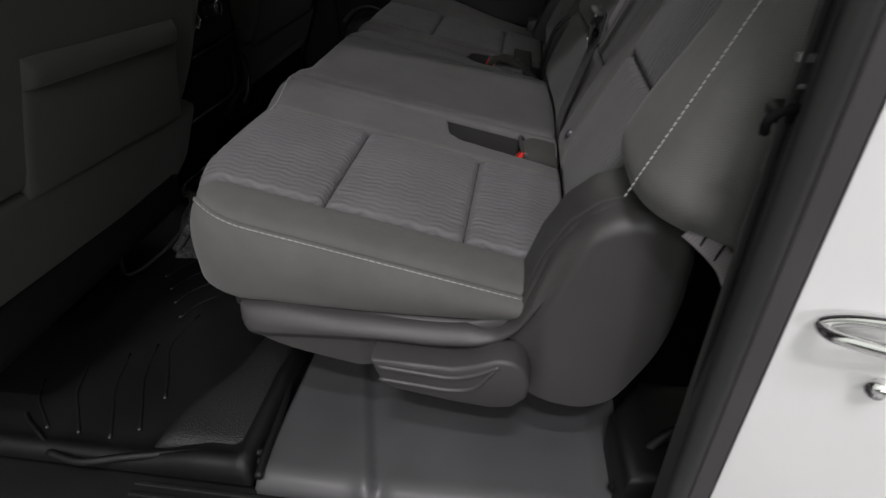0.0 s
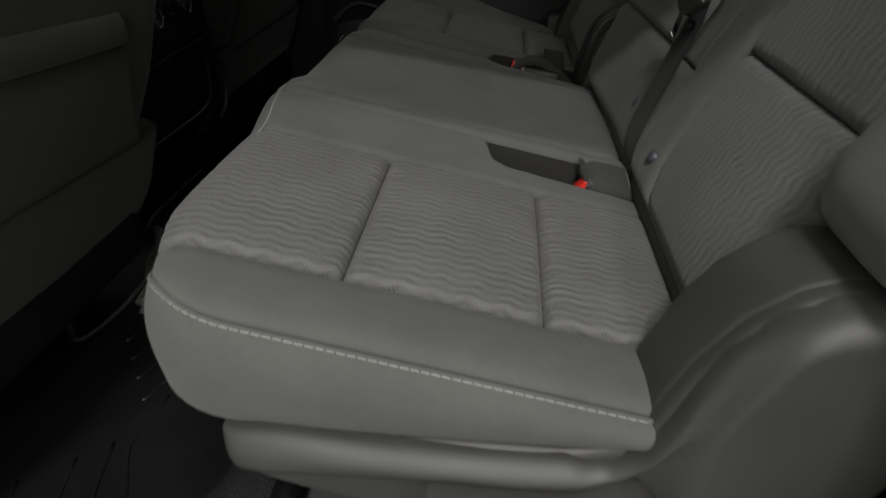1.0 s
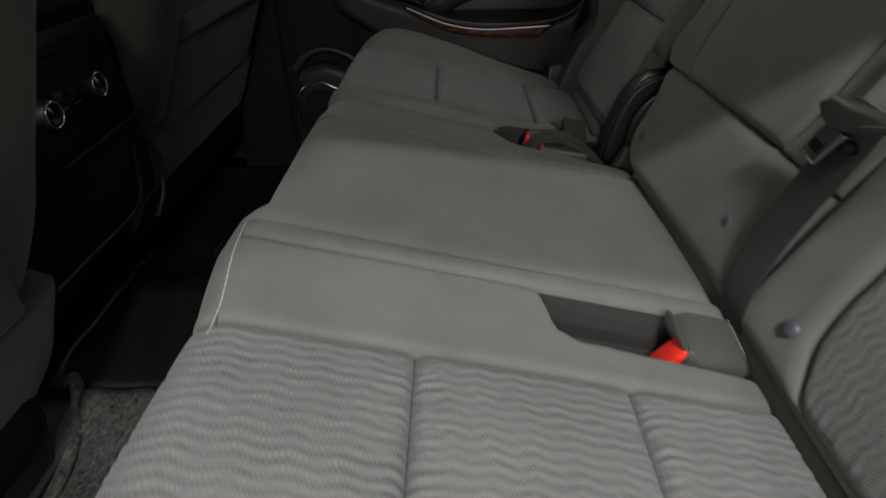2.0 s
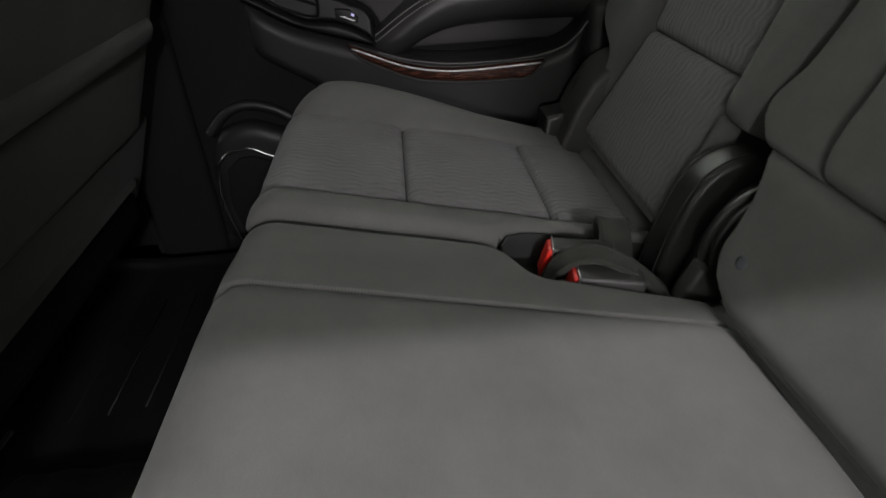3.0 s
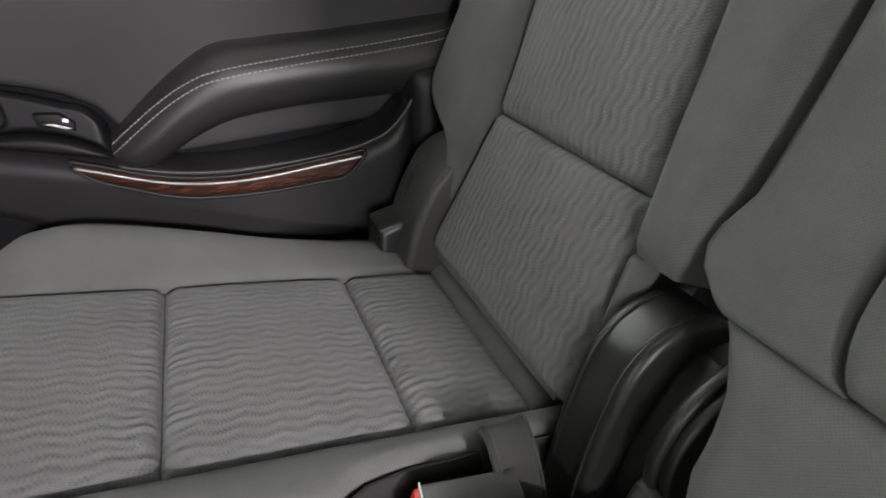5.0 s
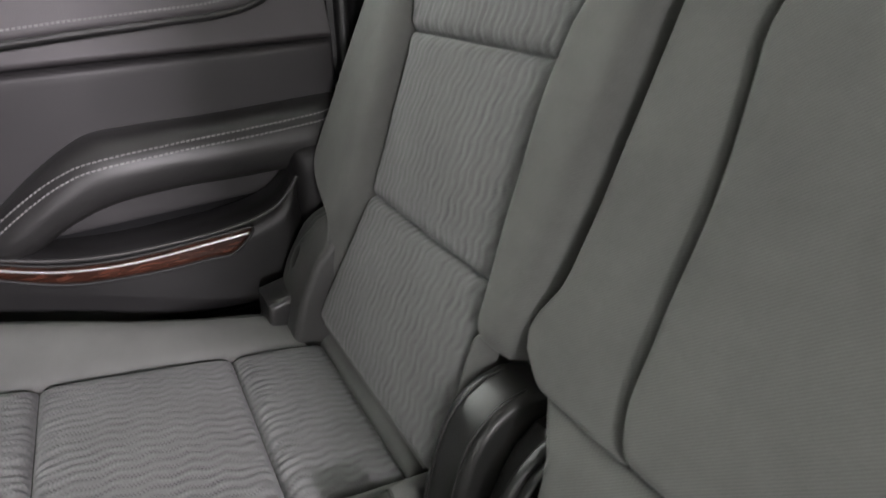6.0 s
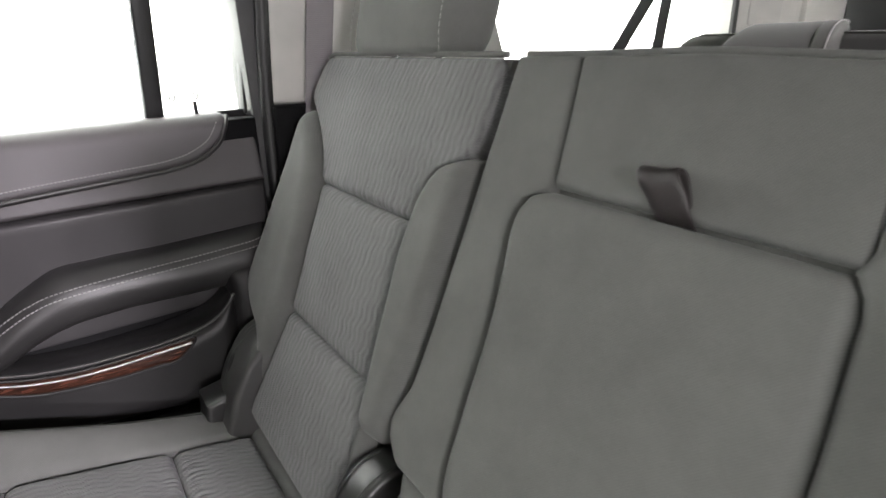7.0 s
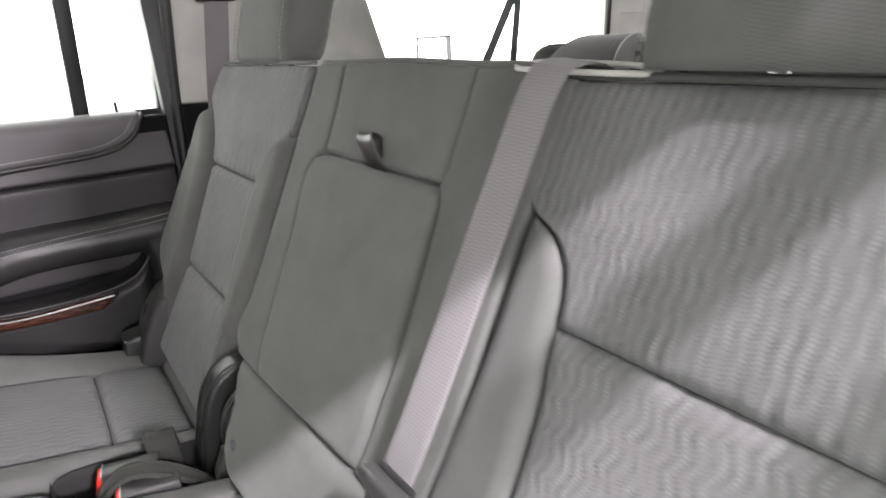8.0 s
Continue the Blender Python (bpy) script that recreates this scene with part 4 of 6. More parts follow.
def seat_back(seat, g):
    INNER_ = INNER if g > 0 else curve1([(0.0, 0.345), (0.02, 0.330), (0.034, 0.319), (0.055, 0.306), (0.085, 0.297), (0.13, 0.293), (0.204, 0.293), (0.26, 0.293), (0.333, 0.288), (0.386, 0.278), (0.414, 0.275), (0.443, 0.263), (0.460, 0.244), (0.472, 0.218), (0.486, 0.205), (0.60, 0.205)])
    B1, B2 = (0.194, 0.392) if g > 0 else (0.204, 0.3875)

    def band(v0, v1, fa, fb, name, mat_, **kw):
        lo, hi = (fa, fb) if g > 0 else (fb, fa)
        pad(name, backrest, v0, v1, lambda v: g * lo(v), lambda v: g * hi(v), mat_, seat, **kw)

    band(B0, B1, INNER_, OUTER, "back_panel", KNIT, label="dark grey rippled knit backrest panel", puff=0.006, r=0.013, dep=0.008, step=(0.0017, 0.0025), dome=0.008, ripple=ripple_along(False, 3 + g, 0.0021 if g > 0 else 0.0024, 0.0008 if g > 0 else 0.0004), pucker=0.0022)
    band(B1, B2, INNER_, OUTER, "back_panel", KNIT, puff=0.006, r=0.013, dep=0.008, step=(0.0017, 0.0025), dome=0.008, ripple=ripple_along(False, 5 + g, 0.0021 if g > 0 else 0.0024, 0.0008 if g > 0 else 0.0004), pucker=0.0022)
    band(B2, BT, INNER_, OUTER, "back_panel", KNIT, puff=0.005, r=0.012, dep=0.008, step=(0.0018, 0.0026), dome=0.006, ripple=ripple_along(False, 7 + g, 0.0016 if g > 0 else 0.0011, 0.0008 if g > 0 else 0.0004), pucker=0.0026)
    edge = curve1([(0.0, 0.605), (0.09, 0.608), (0.128, 0.614), (0.143, 0.632), (0.155, 0.665), (0.168, 0.698), (0.186, 0.722), (0.22, 0.728), (0.30, 0.727), (0.45, 0.724), (0.50, 0.726)])
    band(0.0 if g > 0 else 0.146, 0.500, OUTER, edge if g > 0 else (lambda v: edge(v) + 0.033), "outer_bolster", CLOTH, puff=0.026 if g > 0 else 0.048, r=0.034 if g > 0 else 0.048, dep=0.008, step=(0.006, 0.010), skirt=0.05)
    if g < 0:
        vv = np.linspace(0.165, 0.485, 60)
        q, n = backrest(-0.7145 + 0.16 * (vv - 0.165), vv)
        dashes("bolster_stitching", q + n * 0.0488, n + np.array([0, -0.3, 0]), 0.0042, 0.0013, 0.0021, 0.0009, STITCH, seat, "pale twisted bolster stitching")
    inn = curve1([(0.0, 0.272), (0.12, 0.27), (0.17, 0.250), (0.20, 0.246), (0.49, 0.249)]) if g > 0 else (lambda v: 0.225 + 0 * v)
    low = 0.150
    if g > 0:
        band(low, 0.484, inn, INNER_, "inner_bolster", CLOTH, puff=0.020, r=0.024, dep=0.006, step=(0.006, 0.014), skirt=0.05)
        band(0.0, low + 0.004, lambda v: 0.282 + 0 * v, INNER_, "inner_bolster", CLOTH, puff=0.010, r=0.008, dep=0.006, step=(0.006, 0.014))
    else:
        band(0.006, 0.484, lambda v: 0.212 + 0.010 * step01(0.2, 0.35, v), INNER_, "inner_bolster", CLOTH, puff=0.010, r=0.018, dep=0.003, step=(0.006, 0.010), skirt=0.04)


def crown_drop(y):
    """How far the backrest's top edge sinks at its rounded outer corners."""
    q = np.clip((np.abs(y) - 0.688) / 0.042, 0, 1)
    return 0.030 * (1 - np.sqrt(np.clip(1 - q * q, 0, 1)))


def back_core(seat, y0, y1, v0, v1, thick=0.095):
    vs = np.linspace(v0, v1, 16)
    prof = []
    for v in vs:
        prof.append(BACK_FOOT + v * UPRIGHT - BACKN * 0.007)
    top = prof[-1]
    for t in np.linspace(0.1, 1, 8):
        prof.append(top + UPRIGHT * (0.012 * math.sin(math.pi * t)) - BACKN * thick * t)
    for v in vs[::-1]:
        prof.append(BACK_FOOT + v * UPRIGHT - BACKN * (0.007 + thick))
    k = len(prof)
    ys = np.r_[np.linspace(y0, y1, 25)[:-1], np.linspace(y0, y1, 121)[-5:]] if y1 > 0.7 else np.linspace(y0, y1, 25)
    V = []
    for y in ys:
        for p in prof:
            q = p + BACKN * float(recline(y)) - UPRIGHT * (float(crown_drop(y)) - float(crest_rise(y, 0.6))) * float(v1 > 0.5 and p[2] > 0.8)
            V.append((q[0], y, q[2]))
    fs = [(j * k + i, j * k + (i + 1) % k, (j + 1) * k + (i + 1) % k, (j + 1) * k + i) for j in range(len(ys) - 1) for i in range(k)]
    fs += [tuple(range(k))[::-1], tuple((len(ys) - 1) * k + i for i in range(k))]
    bm = bmesh.new()
    vv = [bm.verts.new(v) for v in V]
    for f in fs:
        bm.faces.new([vv[i] for i in f])
    part("back_body", bm, CLOTH, seat, angle=50)


def top_piping(seat, ya, yb):
    v = BT + 0.002
    p = [back_at(y, v - float(crown_drop(y)), 0.001) for y in np.linspace(ya, yb, 90)]
    tube("top_piping", p, 0.0035, CLOTH, seat)


def headrest(seat, yc, z0=0.902, half=0.132):
    """A padded headrest with a stitched seam down each side of its face."""
    u = np.linspace(0, 2 * math.pi, 49)[:-1]
    rows = []
    for z, k in ((0.0, 0.80), (0.012, 0.93), (0.035, 1.0), (0.09, 1.02), (0.15, 1.0), (0.185, 0.94), (0.20, 0.78)):
        x = 0.602 + 0.30 * z + 0.050 * k * np.sign(np.cos(u)) * np.abs(np.cos(u)) ** 0.55
        y = yc + half * (0.9 + 0.1 * k) * np.sign(np.sin(u)) * np.abs(np.sin(u)) ** 0.4
        rows.append(np.stack([x, y, z0 + z + 0 * u], -1))
    V = np.array(rows)
    m, n = V.shape[:2]
    fs = [(i * n + j, i * n + (j + 1) % n, (i + 1) * n + (j + 1) % n, (i + 1) * n + j) for i in range(m - 1) for j in range(n)]
    fs += [tuple(range(n))[::-1], tuple((m - 1) * n + j for j in range(n))]
    uv = np.stack([np.broadcast_to(u * 0.1, (m, n)), V[..., 2]], -1).reshape(-1, 2)
    h = solid("headrest", V.reshape(-1, 3), fs, CLOTH, seat, uv=uv)
    for g in (-1, 1):
        p = [(0.602 + 0.30 * z - 0.0485 * k, yc + g * (half - 0.014), z0 + z) for z, k in ((0.004, 0.86), (0.035, 1.0), (0.09, 1.02), (0.15, 1.0), (0.19, 0.9))]
        dashes("seam_stitching", smooth_path(p, 30), (-0.9, g * 0.4, 0), 0.006, 0.003, 0.0014, 0.0008, GREY_STITCH, h)
    for g in (-1, 1):
        tube("post", [(0.60, yc + g * 0.06, 0.86), (0.603, yc + g * 0.06, 0.885), (0.606, yc + g * 0.06, 0.91)], 0.006, CHROME, h)
    return h


def button(seat, y, v, h=0.012):
    c = back_at(y, v, h)
    rows, fs = [], []
    a = np.array([0, 1.0, 0])
    b = UPRIGHT
    for h, r in ((-0.012, 0.0085), (0.001, 0.0085), (0.003, 0.007), (0.0038, 0.004)):
        for k in range(16):
            w = k * math.pi / 8
            rows.append(c + BACKN * h + r * (math.cos(w) * a + math.sin(w) * b))
    for i in range(3):
        for k in range(16):
            fs.append((i * 16 + k, i * 16 + (k + 1) % 16, (i + 1) * 16 + (k + 1) % 16, (i + 1) * 16 + k))
    fs.append(tuple(48 + k for k in range(16)))
    solid("anchor_button", rows, fs, BUTTON, seat, "round slate plastic button")


def side_shield(seat, g):
    """Plastic side trim, hinge cover and recline lever on the outer flank."""
    shield = [(-0.098, 0.306), (-0.094, 0.288), (-0.068, 0.268), (-0.030, 0.252), (0.010, 0.241), (0.08, 0.229), (0.20, 0.212), (0.289, 0.206), (0.362, 0.205), (0.385, 0.220), (0.405, 0.255), (0.43, 0.325),
              (0.446, 0.40), (0.445, 0.435), (0.432, 0.462), (0.405, 0.480), (0.37, 0.485), (0.342, 0.475), (0.313, 0.449), (0.288, 0.405), (0.270, 0.352), (0.250, 0.316), (0.20, 0.306), (0.05, 0.306)]
    lo, hi = sorted((g * 0.625, g * 0.666))
    sh = part("side_shield", prism_bm(shield, "y", lo, hi, 0.012, 4), SHELL, seat, "grey grained plastic side shield")
    bottom = curve1([(-0.097, 0.300), (-0.09, 0.286), (-0.066, 0.268), (-0.030, 0.252), (0.010, 0.2415), (0.08, 0.2265), (0.20, 0.2115), (0.289, 0.2085), (0.366, 0.2075), (0.385, 0.222), (0.403, 0.257), (0.428, 0.327), (0.443, 0.40)])
    top = curve1([(-0.097, 0.309), (-0.09, 0.310), (0.05, 0.306), (0.20, 0.304), (0.245, 0.308), (0.262, 0.326), (0.275, 0.356), (0.290, 0.403), (0.315, 0.448), (0.343, 0.473), (0.37, 0.483), (0.405, 0.478), (0.430, 0.461), (0.443, 0.43)])
    valley = curve1([(-0.10, 0.270), (0.10, 0.2775), (0.18, 0.276), (0.225, 0.283), (0.25, 0.297), (0.27, 0.322), (0.285, 0.352), (0.30, 0.39), (0.315, 0.43), (0.45, 0.80)])

    def flank(z, x):
        p = np.stack([x + 0 * z, g * (0.664 + 0 * z + 0 * x), z + 0 * x], -1)
        return p, np.broadcast_to(np.array([0.0, g, 0.0]), p.shape)

    def sculpt(z, x):
        d = z - valley(x)
        rail = 0.008 * step01(-0.12, -0.05, x) * step01(-0.004, 0.012, d) * step01(0.045, 0.012, d) * step01(0.30, 0.24, x)
        lobe = 0.012 * step01(0.235, 0.300, x) * step01(0.02, -0.03, d)
        dish = -0.010 * step01(0.055, 0.09, x) * step01(0.31, 0.27, x) * step01(0.002, -0.010, d)
        return rail + lobe + dish, np.stack([x, z], -1)
    pad("skin", flank, -0.097, 0.442, bottom, top, SHELL, sh, puff=0.014, r=0.018, dep=0.002, step=(0.0035, 0.004), ripple=sculpt, skirt=0.02, open_sides="l")
    part("inner_lobe", prism_bm([(0.252, 0.30), (0.2685, 0.3525), (0.2865, 0.4055), (0.3118, 0.450), (0.3413, 0.4764), (0.37, 0.4866), (0.4055, 0.4816), (0.4332, 0.463), (0.4465, 0.4355), (0.435, 0.32), (0.40, 0.26)], "y", *sorted((g * 0.575, g * 0.652)), 0.010, 4), SHELL, sh)
    lever = [(0.088, 0.278), (0.092, 0.258), (0.100, 0.240), (0.113, 0.229), (0.15, 0.222), (0.185, 0.215), (0.236, 0.209), (0.262, 0.214), (0.279, 0.232), (0.283, 0.259), (0.276, 0.280), (0.262, 0.292), (0.243, 0.294), (0.215, 0.282), (0.19, 0.274), (0.14, 0.276)]
    lo, hi = sorted((g * 0.670, g * 0.714))
    lv = part("recline_lever", prism_bm(lever, "y", lo, hi, 0.006, 3), SHELL, seat, "grey plastic recline lever with two ridges")
    for dz, x1 in ((0.0, 0.0), (-0.022, -0.006)):
        r = smooth_path([(0.096, g * 0.712, 0.268 + dz), (0.14, g * 0.713, 0.264 + dz), (0.185, g * 0.713, 0.260 + dz), (0.215, g * 0.713, 0.268 + dz), (0.245 + x1, g * 0.712, 0.284 + dz * 0.3)], 30)
        tube("ridge", r, 0.0045, SHELL, lv, flat=0.8)
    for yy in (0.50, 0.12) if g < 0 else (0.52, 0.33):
        # under-seat shade is put into the leg's near-black colour
        part("seat_leg", prism_bm([(0.0, 0.06), (0.40, 0.06), (0.36, 0.275), (0.06, 0.275)], "y", g * yy - 0.02, g * yy + 0.02, 0.004), DARK, seat, "dark steel seat leg, its shade put into the colour")


def hinge_cover(seat, yc, w):
    """The tall arched plastic cover of the backrest hinge beside the buckles."""
    arch = [(0.280, 0.27), (0.287, 0.320), (0.295, 0.365), (0.304, 0.400), (0.314, 0.430), (0.325, 0.450), (0.339, 0.463), (0.356, 0.471), (0.378, 0.473), (0.402, 0.466), (0.424, 0.447), (0.44, 0.415), (0.455, 0.37), (0.46, 0.32), (0.44, 0.27), (0.34, 0.26)]
    part("hinge_cover", prism_bm(arch, "y", yc - w / 2, yc + w / 2, 0.007, 4), HINGE, seat, "black arched plastic hinge cover")
    for k in (-1, 1):
        tube("cover_bead", smooth_path([(x - 0.0005, yc + k * (w / 2 - 0.010), z + 0.0003) for x, z in arch[1:9]], 40), 0.0013, HINGE, seat)


def lower_anchor(seat, y0, y1, v):
    """A bright wire of the child-seat anchor in the gap under the backrest."""
    p = [back_at(y, v + 0.002 * k, -0.012) for k, y in ((-1, y0), (0, y0 * 0.75 + y1 * 0.25), (0, y0 * 0.25 + y1 * 0.75), (-1, y1))]
    tube("lower_anchor", smooth_path(p, 14), 0.0028, SATIN, seat, "bright steel anchor wire")


def near_seat():
    seat = thing("bench_seat", (0.1, -0.2, 0.07), "dark grey cloth two-place rear seat with plastic side shield", "car seat", "second-row seats")
    seat_cushion(seat, -1, True)
    pocket = (0.246, 0.462, -0.284, -0.200)
    pocket2 = (0.230, 0.462, 0.155, 0.2485)
    # inner bolster, cut back beside the buckle recess
    across = lambda y, s: cushion(s, y)
    near_cut = curve1([(FRONT, -0.211), (0.10, -0.211), (0.20, -0.211), (0.228, -0.211), (0.238, -0.211), (0.246, -0.213), (0.252, -0.230), (0.257, -0.250), (0.270, -0.263), (0.31, -0.270), (0.42, -0.277), (0.489, -0.286)])
    pad("inner_bolster", across, FRONT, 0.463, -0.318, near_cut, CLOTH, seat, puff=0.006, r=0.011, dep=0.006, step=(0.006, 0.004), open_sides="a", skirt=0.05)
    pad("ridge_welt", cushion, -0.211, -0.181, FRONT, 0.462, CLOTH, seat, puff=0.006, r=0.012, dep=0.004, step=(0.014, 0.006), open_sides="l", skirt=0.04)
    pad("middle_panel", cushion, -0.181, 0.115, 0.245, 0.457, CLOTH, seat, puff=0.006, r=0.020, dep=0.001, step=(0.014, 0.014), dome=0.003, open_sides="l")
    pad("middle_panel", cushion, -0.181, 0.115, FRONT, 0.249, CLOTH, seat, puff=0.006, r=0.020, dep=0.001, step=(0.014, 0.014), dome=0.004, open_sides="lh")
    far_cut = curve1([(FRONT, 0.248), (0.10, 0.248), (0.18, 0.248), (0.205, 0.248), (0.218, 0.247), (0.228, 0.241), (0.238, 0.228), (0.245, 0.213), (0.251, 0.198), (0.262, 0.185), (0.294, 0.178), (0.35, 0.172), (0.412, 0.165), (0.489, 0.157)])
    pad("inner_bolster", across, FRONT, 0.454, 0.115, far_cut, CLOTH, seat, puff=0.006, r=0.012, dep=0.006, step=(0.006, 0.004), open_sides="al", skirt=0.05)
    yy = np.linspace(-0.338, -0.186, 40)
    q, n = cushion(-0.014 + 0 * yy, yy)
    dashes("front_stitching", q + n * 0.0066, n, 0.0070, 0.0012, 0.0016, 0.0007, STITCH, seat, "pale front edge stitching")
    cushion_core(seat, -0.648, 0.246, (pocket, pocket2))
    buckle_tub(seat, [(0.2525, -0.2135), (0.456, -0.2135), (0.456, -0.284), (0.33, -0.280), (0.285, -0.274), (0.266, -0.264), (0.258, -0.249), (0.254, -0.231)])
    buckle_tub(seat, [(0.240, 0.240), (0.250, 0.217), (0.257, 0.202), (0.268, 0.191), (0.30, 0.184), (0.36, 0.178), (0.456, 0.170), (0.456, 0.2835), (0.36, 0.2815), (0.30, 0.279), (0.266, 0.273), (0.248, 0.263), (0.240, 0.2555)])
    side_shield(seat, -1)
    seat_back(seat, -1)
    # middle place: plain panels, the folded-up armrest and its strap
    nar = curve1([(0.0, -0.206), (0.15, -0.207), (0.2, -0.214), (0.45, -0.215), (0.6, -0.222)])
    fr = curve1([(0.0, 0.118), (0.016, 0.131), (0.028, 0.152), (0.042, 0.165), (0.086, 0.174), (0.126, 0.187), (0.148, 0.205), (0.168, 0.234), (0.24, 0.231), (0.40, 0.236), (0.6, 0.246)])
    al = curve1([(0.15, 0.128), (0.170, 0.139), (0.24, 0.150), (0.33, 0.156), (0.40, 0.168), (0.435, 0.174), (0.453, 0.170), (0.463, 0.160), (0.472, 0.140)])
    ar = curve1([(0.15, -0.100), (0.17, -0.106), (0.25, -0.109), (0.335, -0.109), (0.43, -0.101), (0.455, -0.098), (0.472, -0.088)])
    flat = dict(step=(0.014, 0.014))
    pad("lower_back_panel", backrest, 0.006, 0.152, lambda v: nar(v), lambda v: fr(v), CLOTH, seat, puff=0.014, r=0.022, dep=0.006, **flat)
    pad("back_side_panel", backrest, 0.152, BT, lambda v: nar(v), lambda v: np.where(v > 0.472, -0.094 + (v - 0.472) * 0.06, ar(np.clip(v, 0.15, 0.472))), CLOTH, seat, puff=0.007, r=0.007, dep=0.0015, **flat)
    pad("back_side_panel", backrest, 0.152, BT, lambda v: np.where(v > 0.472, 0.140 + (v - 0.472) * 0.18, al(np.clip(v, 0.15, 0.472))), lambda v: fr(v), CLOTH, seat, puff=0.007, r=0.007, dep=0.0015, **flat)
    pad("upper_back_panel", backrest, 0.474, BT, lambda v: -0.094 + (v - 0.472) * 0.06, lambda v: 0.140 + (v - 0.472) * 0.18, CLOTH, seat, puff=0.0075, r=0.007, dep=0.0015, **flat)
    arm = pad("armrest", backrest, 0.154, 0.470, lambda v: ar(np.clip(v, 0.15, 0.472)) + 0.001, lambda v: al(np.clip(v, 0.15, 0.472)) - 0.001, CLOTH, seat, "plain cloth armrest folded up flush",
              puff=0.012, r=0.013, dep=0.004, dome=0.007, skirt=0.02, step=(0.01, 0.012))
    p = [back_at(y, v, h) for y, v, h in ((0.027, 0.470, -0.004), (0.028, 0.478, 0.009), (0.032, 0.487, 0.015), (0.038, 0.496, 0.019), (0.042, 0.503, 0.019), (0.043, 0.506, 0.013), (0.040, 0.502, 0.008), (0.035, 0.492, 0.006), (0.030, 0.480, 0.003), (0.028, 0.470, -0.004))]
    ribbon("pull_strap", smooth_path(p, 40), (0, 1, 0), 0.032, 0.0026, STRAP, arm, "short black leather pull strap")
    back_core(seat, -0.715, 0.238, 0.20, BT)
    back_core(seat, -0.60, 0.12, 0.0, 0.16)
    top_piping(seat, -0.715, 0.236)
    lower_anchor(seat, -0.306, -0.352, 0.008)
    lower_anchor(seat, 0.112, 0.136, 0.008)
    headrest(seat, -0.430, 0.889, 0.154)
    button(seat, -0.566, 0.066, 0.004)
    for y, v in ((-0.285, 0.050), (-0.125, 0.066), (0.126, 0.056)):
        button(seat, y, v)
    return seat


def far_seat():
    seat = thing("single_seat", (0.1, 0.45, 0.07), "dark grey cloth single rear seat beside the closed door", "car seat", "second-row seats")
    seat_cushion(seat, 1, False)
    cut = curve1([(FRONT, 0.261), (0.10, 0.261), (0.20, 0.261), (0.226, 0.261), (0.238, 0.264), (0.250, 0.273), (0.275, 0.281), (0.335, 0.285), (0.39, 0.287), (0.489, 0.289)])
    pad("inner_bolster", lambda y, s: cushion(s, y), FRONT, 0.489, cut, 0.318, CLOTH, seat, puff=0.008, r=0.013, dep=0.007, step=(0.005, 0.006), open_sides="a", skirt=0.05)
    cushion_core(seat, 0.264, 0.648, ((0.240, 0.462, 0.255, 0.288),))
    side_shield(seat, 1)
    seat_back(seat, 1)
    back_core(seat, 0.266, 0.72, 0.155, BT)
    back_core(seat, 0.30, 0.60, 0.0, 0.16)
    top_piping(seat, 0.268, 0.715)
    lower_anchor(seat, 0.497, 0.540, 0.009)
    lower_anchor(seat, 0.278, 0.300, 0.013)
    headrest(seat, 0.505, 0.895)
    button(seat, 0.584, 0.064, 0.018)
    # hinge covers on both flanks
    hinge_cover(seat, 0.252, 0.052)
    inner = [(0.304, 0.27), (0.313, 0.325), (0.328, 0.378), (0.343, 0.412), (0.358, 0.435), (0.378, 0.450), (0.402, 0.450), (0.430, 0.42), (0.445, 0.37), (0.43, 0.27)]
    part("hinge_cover", prism_bm(inner, "y", 0.199, 0.2255, 0.005, 3), HINGE, seat, "black inner hinge cover")
    for k, (dy, dr) in enumerate(((0.0, 0.0), (0.009, 0.006))):
        disc = [(0.388 + (0.074 - dr) * math.cos(a), 0.388 + (0.076 - dr) * math.sin(a)) for a in np.linspace(0, 2 * math.pi, 41)[:-1]]
        part("hinge_disc", prism_bm(disc, "y", 0.188 - dy, 0.198 - dy, 0.003), HINGE, seat, "round black hinge disc" if k == 0 else "")
    disc = [(0.375 + 0.085 * math.cos(a), 0.395 + 0.082 * math.sin(a)) for a in np.linspace(0, 2 * math.pi, 33)[:-1]]
    part("hinge_disc", prism_bm(disc, "y", 0.632, 0.652, 0.006), HINGE, seat)
    part("hinge_bracket", prism_bm([(0.24, 0.30), (0.25, 0.385), (0.292, 0.392), (0.318, 0.352), (0.345, 0.345), (0.35, 0.27), (0.25, 0.26)], "y", 0.612, 0.676, 0.008), HINGE, seat, "black moulded hinge bracket")
    part("hinge_bracket", prism_bm([(0.292, 0.28), (0.296, 0.334), (0.312, 0.371), (0.320, 0.372), (0.344, 0.332), (0.345, 0.28)], "y", 0.176, 0.2005, 0.005), SHELL, seat, "dark grey chamfered hinge bracket")
    return seat


near_seat()
far_seat()

# ---- the far rear door
def door_surf(y0, dyx=0.0, dyz=0.0, z0=0.5):
    """A sheet that faces the cabin: y0 at x = -0.08 and height z0, with slopes along x and z."""
    n = np.array([dyx, -1.0, dyz])
    n /= np.linalg.norm(n)

    def f(z, x):
        y = y0 + dyx * (x + 0.08) + dyz * (z - z0)
        return np.stack([x + 0 * z, y, z], -1), np.broadcast_to(n, z.shape + (3,))
    return f


def on_door(surf, pts, off):
    p = smooth_path([(x, 0, z) for x, z in pts], 90)
    q, n = surf(p[:, 2], p[:, 0])
    return q + n * off, n


